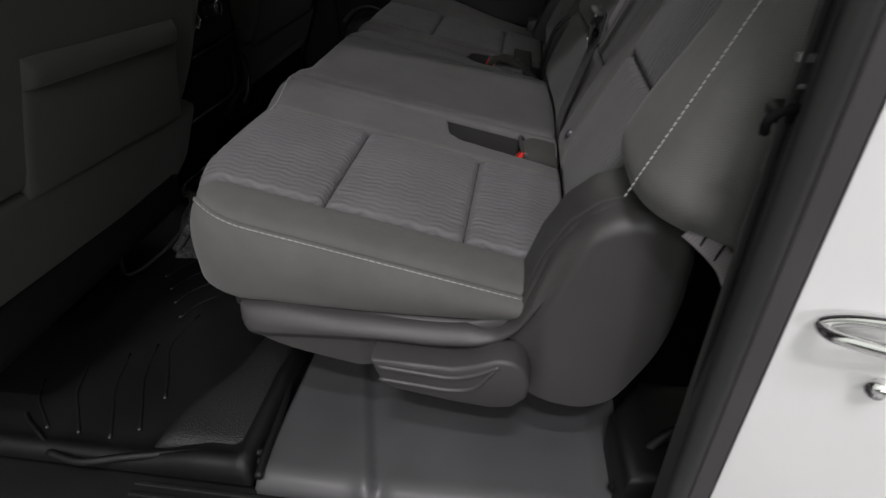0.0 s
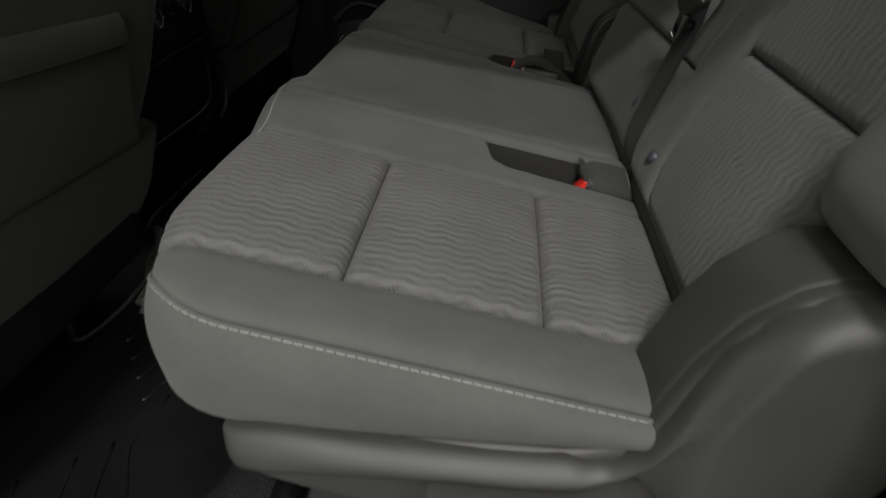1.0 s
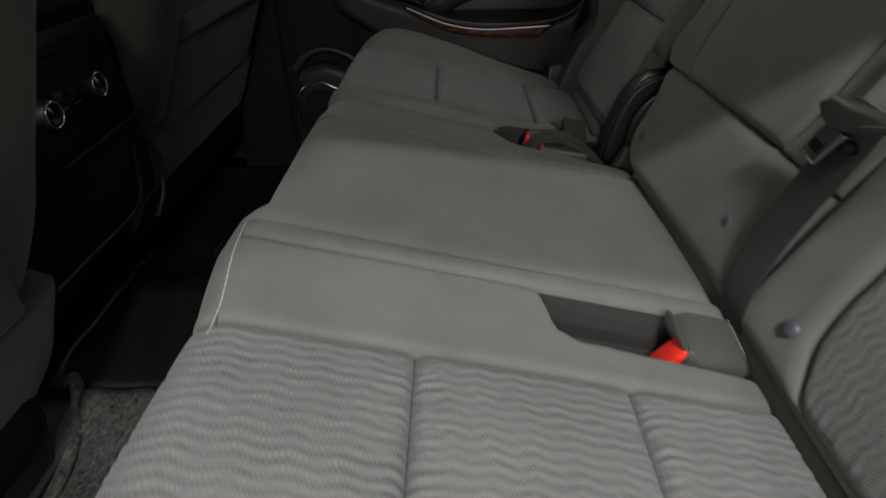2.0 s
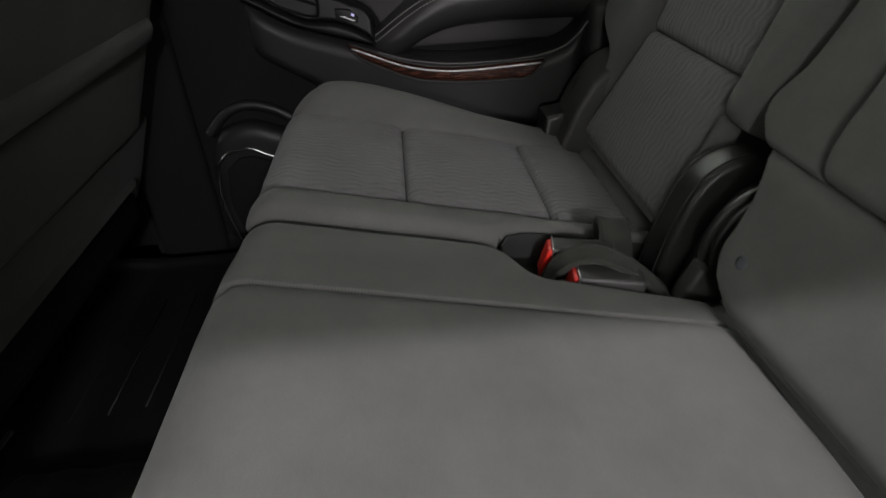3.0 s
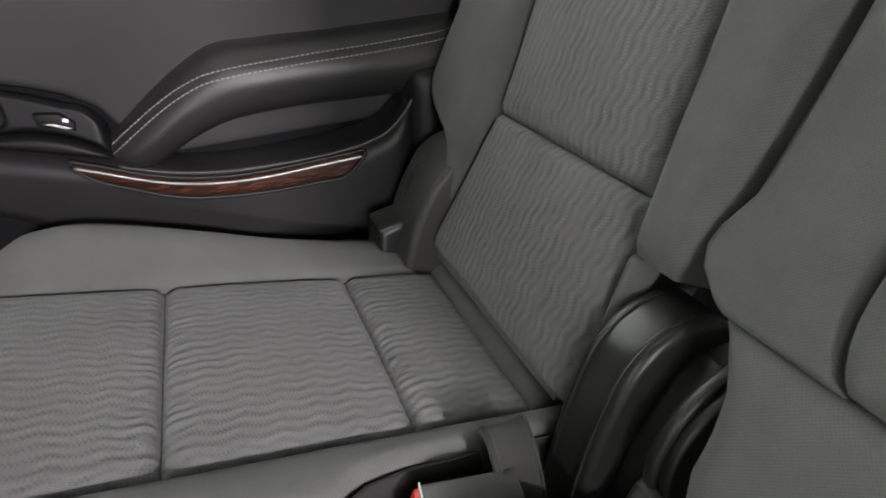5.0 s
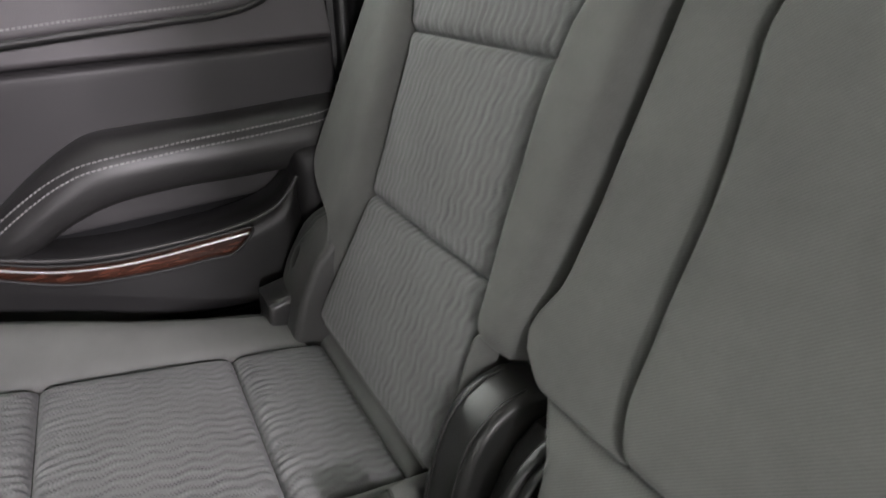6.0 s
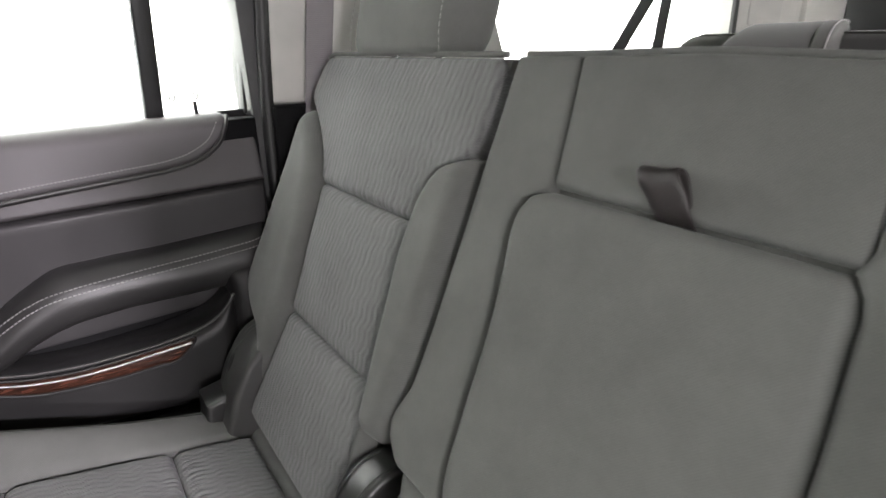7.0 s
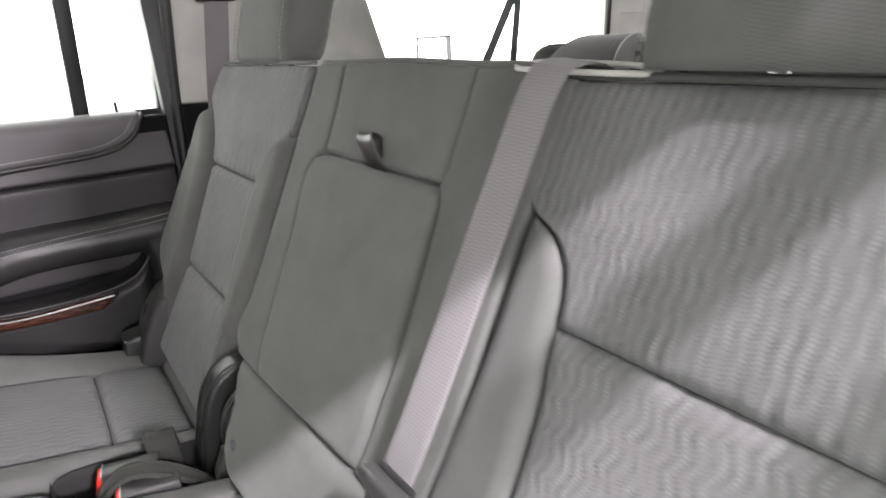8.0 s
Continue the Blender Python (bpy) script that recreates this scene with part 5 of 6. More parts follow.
def far_door():
    d = thing("car_door", (0.05, 0.80, 0.10), "closed charcoal rear door with leather armrest and dark wood strip", "car door")
    part("door_body", prism_bm([(-0.415, 0.08), (0.34, 0.08), (0.425, 0.26), (0.446, 0.60), (0.452, 0.795), (-0.40, 0.795)], "y", 0.802, 0.90, 0.006), DARK, d)
    L = curve1([(-0.42, 0.705), (-0.2, 0.711), (0.065, 0.718), (0.13, 0.722), (0.235, 0.727), (0.300, 0.731), (0.324, 0.735), (0.345, 0.741), (0.361, 0.750), (0.376, 0.760), (0.386, 0.772), (0.398, 0.794), (0.404, 0.812)])
    def up(c, x):
        """The padded sill: nearly upright, then rolled over towards the glass."""
        th = np.clip((c - 0.779) / 0.022, 0, math.pi / 2)
        far = np.clip(c - 0.779 - 0.022 * math.pi / 2, 0, None)
        y = 0.777 + 0.22 * (np.minimum(c, 0.779) - 0.73) + 0.022 * (1 - np.cos(th)) + far
        z = np.minimum(c, 0.779) + 0.022 * np.sin(th)
        n = np.stack([0 * c + 0 * x, -np.cos(th) - 0.0 * x, 0.1 + np.sin(th)], -1)
        return np.stack([x + 0 * c, y + 0 * x, z + 0 * x], -1), n / np.linalg.norm(n, axis=-1)[..., None]
    pad("upper_roll", up, -0.40, 0.402, lambda x: L(x) + 0.001, lambda x: 0.845 + 0 * x, VINYL, d, "padded charcoal vinyl roll under the window", puff=0.006, r=0.010, dep=0.006, step=(0.004, 0.008), open_sides="h")
    p, n = on_door(up, [(x, float(L(x + 0.010)) + 0.013) for x in np.linspace(-0.38, 0.382, 40)], 0.0065)
    dashes("roll_stitching", p, n, 0.0040, 0.0014, 0.0021, 0.0008, GREY_STITCH, d)
    p, n = on_door(up, [(x, float(L(x)) - 0.0005) for x in np.linspace(-0.38, 0.402, 44)], 0.004)
    tube("roll_welt", p, 0.004, LEATHER, d)
    band = door_surf(0.788, 0.0, 0.30, 0.69)
    pad("middle_band", band, -0.40, 0.446, lambda x: 0.689 + 0 * x, lambda x: np.minimum(L(x) - 0.003, 0.795), VINYL, d, puff=0.007, r=0.005, dep=0.005, step=(0.006, 0.008))
    TSW = curve1([(-0.27, 0.618), (-0.224, 0.609), (-0.195, 0.604), (-0.137, 0.590), (-0.076, 0.568), (-0.045, 0.552), (-0.032, 0.536), (-0.015, 0.505), (0.0, 0.47)])
    inset = door_surf(0.792, 0.0, -0.10, 0.62)
    pad("inset_panel", inset, -0.40, 0.444, lambda x: TSW(np.clip(x, -0.27, 0.0)), lambda x: 0.684 + 0 * x, DOORMID, d, puff=0.006, r=0.008, dep=0.006, step=(0.01, 0.03))
    # armrest: it sweeps down to the front
    ah = curve1([(-0.052, 0.502), (-0.02, 0.524), (0.03, 0.562), (0.07, 0.588), (0.10, 0.603), (0.16, 0.607), (0.25, 0.606), (0.35, 0.608), (0.432, 0.610)])
    al = curve1([(-0.052, 0.480), (-0.02, 0.466), (0.012, 0.468), (0.05, 0.489), (0.095, 0.506), (0.18, 0.515), (0.27, 0.513), (0.36, 0.512), (0.432, 0.515)])
    arm = door_surf(0.796, -0.03, 0.0, 0.55)
    a = pad("armrest", arm, -0.052, 0.430, al, ah, LEATHER, d, "black leather armrest with twin grey seams", puff=0.058, r=0.045, dep=0.0, step=(0.006, 0.012), skirt=0.03)
    st = [(-0.040, 0.4965), (-0.015, 0.515), (0.03, 0.545), (0.07, 0.566), (0.11, 0.577), (0.20, 0.582), (0.30, 0.585), (0.40, 0.590), (0.425, 0.592)]
    for dz in (-0.0045, 0.0045):
        p, n = on_door(arm, [(x, z + dz) for x, z in st], 0.0)
        zz, xx = p[:, 2], p[:, 0]
        h = 0.058 * np.sqrt(np.clip(1 - (1 - np.clip((ah(xx) - zz) / 0.045, 0, 1)) ** 2, 0, 1)) * np.sqrt(np.clip(1 - (1 - np.clip((zz - al(xx)) / 0.045, 0, 1)) ** 2, 0, 1)) \
            * np.sqrt(np.clip(1 - (1 - np.clip((xx + 0.052) / 0.045, 0, 1)) ** 2, 0, 1)) * np.sqrt(np.clip(1 - (1 - np.clip((0.430 - xx) / 0.045, 0, 1)) ** 2, 0, 1))
        dashes("arm_stitching", p + n * (h[:, None] + 0.0006), n + np.array([0, 0, 0.5]), 0.0046, 0.0018, 0.0020, 0.0008, GREY_STITCH, a)
    # lower bolster with its lip, the wood strip and a bright line
    W = curve1([(-0.27, 0.585), (-0.233, 0.565), (-0.183, 0.537), (-0.114, 0.514), (-0.044, 0.494), (0.023, 0.473), (0.09, 0.463), (0.161, 0.462), (0.24, 0.467), (0.285, 0.476), (0.318, 0.492), (0.340, 0.516), (0.352, 0.535)])
    low = curve1([(-0.27, 0.485), (-0.15, 0.415), (-0.05, 0.36), (0.05, 0.335), (0.14, 0.328), (0.264, 0.318), (0.44, 0.305)])
    bol = door_surf(0.800, -0.11, 0.0, 0.45)
    pad("lower_bolster", bol, -0.262, 0.350, low, W, DOOR, d, puff=0.045, r=0.032, dep=0.0, step=(0.008, 0.014), skirt=0.03)
    pad("lower_bolster", bol, 0.338, 0.440, lambda x: low(x), lambda x: 0.56 + 0 * x, DOOR, d, puff=0.040, r=0.03, dep=0.0, step=(0.01, 0.01), skirt=0.03)
    wsurf = door_surf(0.755, -0.11, 0.0, 0.45)
    wh = curve1([(-0.083, 0.498), (-0.047, 0.484), (-0.020, 0.473), (0.023, 0.459), (0.060, 0.452), (0.10, 0.4485), (0.146, 0.449), (0.20, 0.4525), (0.267, 0.457)])
    wl = curve1([(-0.083, 0.494), (-0.072, 0.482), (-0.025, 0.455), (0.040, 0.431), (0.09, 0.425), (0.128, 0.423), (0.205, 0.425), (0.240, 0.428), (0.252, 0.437), (0.267, 0.454)])
    pad("wood_strip", wsurf, -0.083, 0.267, wl, wh, WOOD, d, "glossy dark burl wood strip", puff=0.007, r=0.007, dep=0.002, step=(0.003, 0.006), skirt=0.01)
    p, n = on_door(wsurf, [(x, float(wh(x)) - 0.0045) for x in np.linspace(-0.077, 0.262, 22)], 0.0065)
    tube("bright_line", p, 0.0017, SATIN, d)
    rim = [(x, float(wh(x)) + 0.002) for x in np.linspace(-0.083, 0.267, 24)] + [(x, float(wl(x)) - 0.002) for x in np.linspace(0.267, -0.083, 24)]
    p, n = on_door(wsurf, rim, 0.002)
    tube("strip_rim", p, 0.0024, DOOR, d)
    # light on the lip's edge, painted as a paler tube sweeping up behind the strip
    p, n = on_door(bol, [(x, float(W(x)) - 0.010) for x in np.linspace(-0.03, 0.346, 40)], 0.033)
    tube("lip_edge_light", p, 0.0026, SHELL, d)
    # switch panel, cup and window switch
    T = curve1([(-0.27, 0.615), (-0.224, 0.606), (-0.195, 0.601), (-0.137, 0.587), (-0.076, 0.565), (-0.045, 0.549), (-0.032, 0.53)])
    LIP = curve1([(-0.27, 0.602), (-0.223, 0.576), (-0.19, 0.558), (-0.155, 0.541), (-0.139, 0.539), (-0.103, 0.535), (-0.06, 0.518), (-0.044, 0.508), (-0.032, 0.497)])

    def cup_depth(z, x):
        u, w = x + 0.172, z - 0.5745 + 0.35 * (x + 0.172)
        f = np.abs(u / 0.043) ** 4 + np.abs(w / 0.021) ** 4
        return -step01(1.3, 0.7, f) * (0.013 + 0.010 * step01(0.001, 0.004, w)), np.stack([z, x], -1)
    lipsurf = door_surf(0.757, -0.05, 0.1, 0.53)
    pad("ledge_lip", lipsurf, -0.262, -0.034, lambda x: W(x) + 0.001, lambda x: LIP(x) - 0.001, BLACK, d, puff=0.007, r=0.008, dep=0.010, step=(0.004, 0.008))
    sw = door_surf(0.768, -0.05, 0.22, 0.53)
    s = pad("switch_panel", sw, -0.262, -0.034, lambda x: LIP(x) - 0.002, lambda x: T(x), BLACK, d, "black ledge with a cup and a window switch", puff=0.006, r=0.008, dep=0.010, step=(0.0022, 0.0022), ripple=cup_depth)
    part("window_switch", prism_bm([(-0.098, 0.557), (-0.073, 0.554), (-0.060, 0.541), (-0.062, 0.532), (-0.097, 0.543)], "y", 0.757, 0.778, 0.002), BLACK, s)
    part("switch_edge", prism_bm([(-0.092, 0.5455), (-0.070, 0.535), (-0.063, 0.5355), (-0.068, 0.538), (-0.082, 0.5445)], "y", 0.7560, 0.758, 0.0006), SATIN, s)
    lamp, nt, b = node_mat("pale_blue_indicator")
    b.inputs["Base Color"].default_value = (0.6, 0.6, 0.9, 1)
    b.inputs["Emission Color"].default_value, b.inputs["Emission Strength"].default_value = (0.55, 0.5, 1.0, 1), 0.5
    part("indicator", prism_bm([(-0.071, 0.545), (-0.066, 0.543), (-0.065, 0.547), (-0.070, 0.549)], "y", 0.7555, 0.758, 0.0005), lamp, s)
    # lower pocket with a bright rim
    pk = door_surf(0.798, 0.0, 0.05, 0.25)
    pad("map_pocket", pk, -0.40, 0.30, lambda x: 0.10 + 0 * x, curve1([(-0.40, 0.25), (-0.375, 0.325), (-0.34, 0.352), (-0.30, 0.360), (-0.24, 0.340), (-0.15, 0.31), (0.0, 0.29), (0.30, 0.28)]), BLACK, d, puff=0.028, r=0.03, dep=0.0, step=(0.012, 0.014), skirt=0.03)
    p, n = on_door(pk, [(-0.37, 0.10), (-0.386, 0.20), (-0.378, 0.265), (-0.362, 0.294), (-0.335, 0.306), (-0.305, 0.308), (-0.268, 0.290), (-0.18, 0.255), (-0.05, 0.235), (0.15, 0.23)], 0.030)
    tube("pocket_rim", p, 0.0035, CHROME, d, "thin bright chrome rim")
    inner = [(-0.36, 0.10), (-0.372, 0.20), (-0.36, 0.27), (-0.33, 0.293), (-0.30, 0.294), (-0.18, 0.245), (0.10, 0.22), (0.10, 0.10)]
    # solid dark plate: the hollow's shade is put into its colour
    part("pocket_shade_plate", prism_bm(inner, "y", 0.764, 0.78, 0.004), DARK, d)
    p, n = on_door(pk, [(-0.385, 0.335), (-0.345, 0.374), (-0.30, 0.388), (-0.25, 0.376), (-0.20, 0.348), (-0.12, 0.33)], 0.004)
    tube("pocket_ridge", p, 0.011, BLACK, d)
    # window frames and glass
    for name, pts in (("division_bar", [(0.284, 0.797), (0.312, 0.797), (0.342, 1.25), (0.312, 1.25)]),
                      ("rear_frame", [(0.444, 0.797), (0.474, 0.797), (0.508, 1.25), (0.470, 1.25)]),
                      ("front_frame", [(-0.42, 0.797), (-0.38, 0.797), (-0.33, 1.25), (-0.38, 1.25)])):
        w = prism_bm(pts, "y", 0.84, 0.872, 0.005)
        for v in w.verts:
            v.co.y -= (v.co.z - 0.80) * 0.12
        part(name, w, SEAL, d, "black window frame bar")
    part("glass_channel", box_bm(-0.40, 0.45, 0.848, 0.866, 0.792, 0.806, 0.003), SEAL, d)
    g = pane("glass", slab_y(-0.40, 0.46, 0.795, 1.25, 0.872, 0.818), "", d)
    for x, zm in ((0.334, 0.834), (0.371, 0.834)):
        for k in range(4):
            a = k * math.pi / 2
            cx, cz = x + 0.0042 * math.cos(a), zm + 0.0042 * math.sin(a)
            hx, hz = (0.0009, 0.0036) if k % 2 == 0 else (0.0036, 0.0009)
            part("etched_mark", box_bm(cx - hx, cx + hx, 0.8610, 0.8680, cz - hz, cz + hz), JAMB, g, smooth=False)
    kn = tube("lock_knob", [(0.362, 0.832, 0.795), (0.362, 0.832, 0.815), (0.362, 0.832, 0.822), (0.362, 0.832, 0.8275)], 0.0032, BLACK, d, "small black lock knob")
    tube("knob_collar", [(0.362, 0.832, 0.801), (0.362, 0.832, 0.804), (0.362, 0.832, 0.8065)], 0.0095, BLACK, kn)
    p = smooth_path([(0.456, 0.80, 0.10), (0.462, 0.80, 0.5), (0.474, 0.80, 0.80), (0.49, 0.795, 1.0), (0.51, 0.78, 1.25)], 50)
    tagged(tube("door_seal", p, 0.012, SEAL), "black rubber seal behind the closed door", "seal", "", "structure")


far_door()


# ---- front seats, seen from behind


def front_seat(y0, y1, xr, label):
    seat = thing("front_seat", (xr - 0.1, (y0 + y1) / 2, 0.06), label, "car seat", "front seats")
    g = 1 if y0 > 0 else -1

    shear = 0.08 if y0 < 0 else 0.0

    def surf(y, z):
        z = z - shear * (y - y1)
        return np.stack([xr + 0.45 * (z - 0.39), y, z], -1), np.broadcast_to(np.array([0.912, 0, -0.410]), y.shape + (3,))
    flat = dict(step=(0.03, 0.02))
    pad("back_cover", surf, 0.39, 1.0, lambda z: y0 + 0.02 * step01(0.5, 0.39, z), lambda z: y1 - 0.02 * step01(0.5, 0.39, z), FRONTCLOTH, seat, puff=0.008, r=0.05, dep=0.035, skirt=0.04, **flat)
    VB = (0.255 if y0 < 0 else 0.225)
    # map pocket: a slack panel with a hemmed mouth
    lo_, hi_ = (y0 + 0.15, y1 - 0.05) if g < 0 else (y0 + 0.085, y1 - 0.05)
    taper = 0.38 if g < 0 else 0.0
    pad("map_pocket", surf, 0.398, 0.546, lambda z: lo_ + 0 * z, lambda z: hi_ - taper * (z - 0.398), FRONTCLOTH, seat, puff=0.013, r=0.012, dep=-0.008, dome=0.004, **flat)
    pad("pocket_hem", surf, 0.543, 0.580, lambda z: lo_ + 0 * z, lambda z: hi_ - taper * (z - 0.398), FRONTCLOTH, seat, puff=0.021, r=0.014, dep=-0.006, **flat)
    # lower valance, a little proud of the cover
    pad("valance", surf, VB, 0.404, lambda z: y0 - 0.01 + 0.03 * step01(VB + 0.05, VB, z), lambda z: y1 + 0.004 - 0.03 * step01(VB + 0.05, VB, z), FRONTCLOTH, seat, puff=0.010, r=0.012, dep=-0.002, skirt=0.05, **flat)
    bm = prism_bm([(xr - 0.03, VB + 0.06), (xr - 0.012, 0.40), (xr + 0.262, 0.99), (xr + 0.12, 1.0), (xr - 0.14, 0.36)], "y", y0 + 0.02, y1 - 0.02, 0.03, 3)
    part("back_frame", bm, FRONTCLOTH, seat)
    # near-black base, coloured for the shade below the valance
    part("seat_base", box_bm(xr - 0.55, xr - 0.04, y0 + 0.02, y1 - 0.02, 0.19, 0.36, 0.04), DARK, seat)
    for yy in (y0 + 0.06, y1 - 0.06):
        part("seat_rail", box_bm(xr - 0.50, xr - 0.22, yy - 0.02, yy + 0.02, 0.056, 0.19, 0.006), DARK, seat)
    hr = box_bm(xr + 0.22, xr + 0.33, (y0 + y1) / 2 - 0.13, (y0 + y1) / 2 + 0.13, 1.03, 1.22, 0.04, 4)
    part("headrest", hr, FRONTCLOTH, seat)
    for k in (-1, 1):
        tube("headrest_post", [(xr + 0.22, (y0 + y1) / 2 + k * 0.06, 0.96), (xr + 0.235, (y0 + y1) / 2 + k * 0.06, 1.0), (xr + 0.25, (y0 + y1) / 2 + k * 0.06, 1.05)], 0.006, CHROME, seat)


front_seat(-0.78, -0.200, -0.400, "dark cloth driver seat back with a map pocket")
front_seat(0.160, 0.745, -0.480, "dark cloth passenger seat back with a map pocket")


def console():
    c = thing("centre_console", (-0.6, 0.02, 0.06), "black centre console with rear air vents and two knobs", "console")
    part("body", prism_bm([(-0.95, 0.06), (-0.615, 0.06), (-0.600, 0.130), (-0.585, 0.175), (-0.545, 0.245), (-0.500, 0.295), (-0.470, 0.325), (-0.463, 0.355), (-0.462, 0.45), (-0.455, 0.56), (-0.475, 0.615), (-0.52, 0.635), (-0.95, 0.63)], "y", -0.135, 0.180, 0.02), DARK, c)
    part("vent_panel", prism_bm([(-0.10, 0.462), (0.135, 0.462), (0.145, 0.60), (-0.11, 0.60)], "x", -0.470, -0.4505, 0.006), BLACK, c)
    for y, z in ((-0.040, 0.522), (0.062, 0.527)):
        k = thing_part("knob", (-0.450, y, z), 0.0165, 0.016, BLACK, c)
        r = [(-0.4335, y + 0.0150 * math.cos(a), z + 0.0150 * math.sin(a)) for a in np.linspace(0, 2 * math.pi, 33)]
        tube("knob_ring", r, 0.0009, CHROME, k, caps=False)
        tube("knob_mark", [(-0.4335, y - 0.002, z + 0.002), (-0.4332, y - 0.004, z + 0.006), (-0.4335, y - 0.006, z + 0.010)], 0.0012, SATIN, k)
    for y in (-0.005, 0.026):
        b = part("rocker", box_bm(-0.452, -0.446, y - 0.009, y + 0.009, 0.520, 0.536, 0.002), BLACK, c)
        part("rocker_mark", box_bm(-0.4462, -0.4455, y - 0.008, y + 0.008, 0.5155, 0.5172), SATIN, b, smooth=False)
        part("rocker_lamp", box_bm(-0.4462, -0.4455, y - 0.003, y + 0.003, 0.527, 0.531), JAMB, b, smooth=False)
    for k in range(5):
        part("vent_slat", box_bm(-0.453, -0.4475, -0.085, 0.115, 0.548 + k * 0.009, 0.5515 + k * 0.009, 0.001, 1), DARK, c)
    tube("seam_line", smooth_path([(-0.4575, -0.132, 0.437), (-0.4555, -0.06, 0.448), (-0.4555, 0.08, 0.452), (-0.457, 0.178, 0.455)], 30), 0.0022, BLACK, c)
    tube("bin_rim", smooth_path([(-0.457, 0.119, 0.415), (-0.457, 0.112, 0.38), (-0.458, 0.098, 0.342), (-0.459, 0.060, 0.328), (-0.460, -0.05, 0.328), (-0.460, -0.130, 0.328)], 50), 0.0035, BLACK, c)
    tube("side_loop", smooth_path([(-0.470, 0.150, 0.425), (-0.462, 0.176, 0.395), (-0.460, 0.183, 0.36), (-0.463, 0.168, 0.31), (-0.47, 0.14, 0.28)], 40), 0.005, BLACK, c)


def thing_part(name, at, radius, depth, material, parent):
    """A short round knob whose axis points to the rear."""
    x, y, z = at
    rows, fs, n = [], [], 28
    for dx, r in ((0, radius), (depth * 0.8, radius), (depth, radius * 0.9), (depth, radius * 0.6), (depth * 0.85, radius * 0.5)):
        for k in range(n):
            a = 2 * math.pi * k / n
            rr = r * (1 + 0.03 * (k % 2))
            rows.append((x + dx, y + rr * math.cos(a), z + rr * math.sin(a)))
    for i in range(4):
        for k in range(n):
            fs.append((i * n + k, i * n + (k + 1) % n, (i + 1) * n + (k + 1) % n, (i + 1) * n + k))
    fs.append(tuple(4 * n + k for k in range(n)))
    return solid(name, rows, fs, material, parent)


console()


# ---- buckles and belts


def buckle(at, turn, tip, label):
    """A buckle on its webbing sleeve; at: the middle of its red end."""
    x, y, z = at
    b = thing("seat_belt_buckle", at, label, "buckle", "seat belt buckles")
    m = pose(x, y, z, tip[0], tip[1], turn)

    def placed(bm):
        bmesh.ops.transform(bm, matrix=m, verts=bm.verts)
        return bm

    def slanted(bm):
        for v in bm.verts:
            v.co.x -= (0.018 - v.co.z) * 0.2 - 0.002
        return bm
    h = part("housing", placed(box_bm(0.004, 0.078, -0.014, 0.014, -0.021, 0.021, 0.004)), HOUSING, b, "dark grey plastic housing")
    part("release_button", placed(slanted(box_bm(-0.002, 0.010, -0.0130, 0.0130, -0.021, 0.018, 0.0025))), RED, b, "bright red release button")
    part("housing_rim", placed(box_bm(0.0045, 0.0062, -0.0146, 0.0146, -0.0215, 0.0216, 0.0007)), SATIN, h, "bright thin rim")
    return b, m


b1, m1 = buckle((0.158, 0.247, 0.357), -10, (0, 4), "red and grey belt buckle standing in the seat recess")
b2, m2 = buckle((0.172, 0.192, 0.355), -8, (0, 6), "red and grey belt buckle under a looped sleeve")
b3, m3 = buckle((0.250, -0.250, 0.337), -4, (0, 26), "red-ended belt buckle tucked into a sleeve")


def sleeve(b, pts, side, width, label):
    p = smooth_path(pts, 36)
    s = ribbon("sleeve", p, side, width, 0.007, SEATBACK, b, label)
    for k in (-0.42, 0.42):
        q = p + np.array(side) / np.linalg.norm(side) * width * k
        dn = np.gradient(p, axis=0)
        nn = np.cross(dn, np.broadcast_to(np.array(side, float), p.shape))
        nn /= np.linalg.norm(nn, axis=1)[:, None]
        nn *= np.sign(nn[:, 2].mean())
        tube("sleeve_welt", q + nn * 0.0035, 0.0016, SEATBACK, s)


sleeve(b1, [(0.250, 0.284, 0.335), (0.246, 0.281, 0.372), (0.244, 0.271, 0.384), (0.243, 0.257, 0.377), (0.243, 0.243, 0.352), (0.243, 0.234, 0.322), (0.242, 0.230, 0.29)], (1, 0.1, -0.25), 0.042, "dark cloth webbing sleeve")
sleeve(b2, [(0.148, 0.217, 0.332), (0.163, 0.214, 0.365), (0.188, 0.209, 0.383), (0.215, 0.201, 0.382), (0.250, 0.192, 0.362), (0.284, 0.182, 0.328), (0.312, 0.174, 0.282)], (0.10, 1, 0.25), 0.025, "dark cloth webbing sleeve bent in a loop")
flap = pad("sleeve", lambda y, q: cushion(q, y), 0.392, 0.462, lambda q: -0.272 + 0.010 * step01(0.41, 0.392, q), lambda q: -0.207 - 0.006 * step01(0.41, 0.392, q), FRONTCLOTH, b3, "padded dark grey cloth flap over the buckle", puff=0.010, r=0.016, dep=0.004, dome=0.004, step=(0.006, 0.006), skirt=0.006)
mouth = [cushion(np.array(q), np.array(y))[0] + np.array([0, 0, h]) for q, y, h in ((0.404, -0.211, -0.020), (0.395, -0.212, 0.0), (0.389, -0.220, 0.009), (0.388, -0.236, 0.013), (0.390, -0.252, 0.009), (0.396, -0.262, 0.0), (0.404, -0.264, -0.020))]
tube("sleeve_welt", smooth_path(mouth, 30), 0.0026, SEATBACK, flap)
yy = np.linspace(-0.262, -0.216, 12)
q_, n_ = cushion(0.452 + 0 * yy, yy)
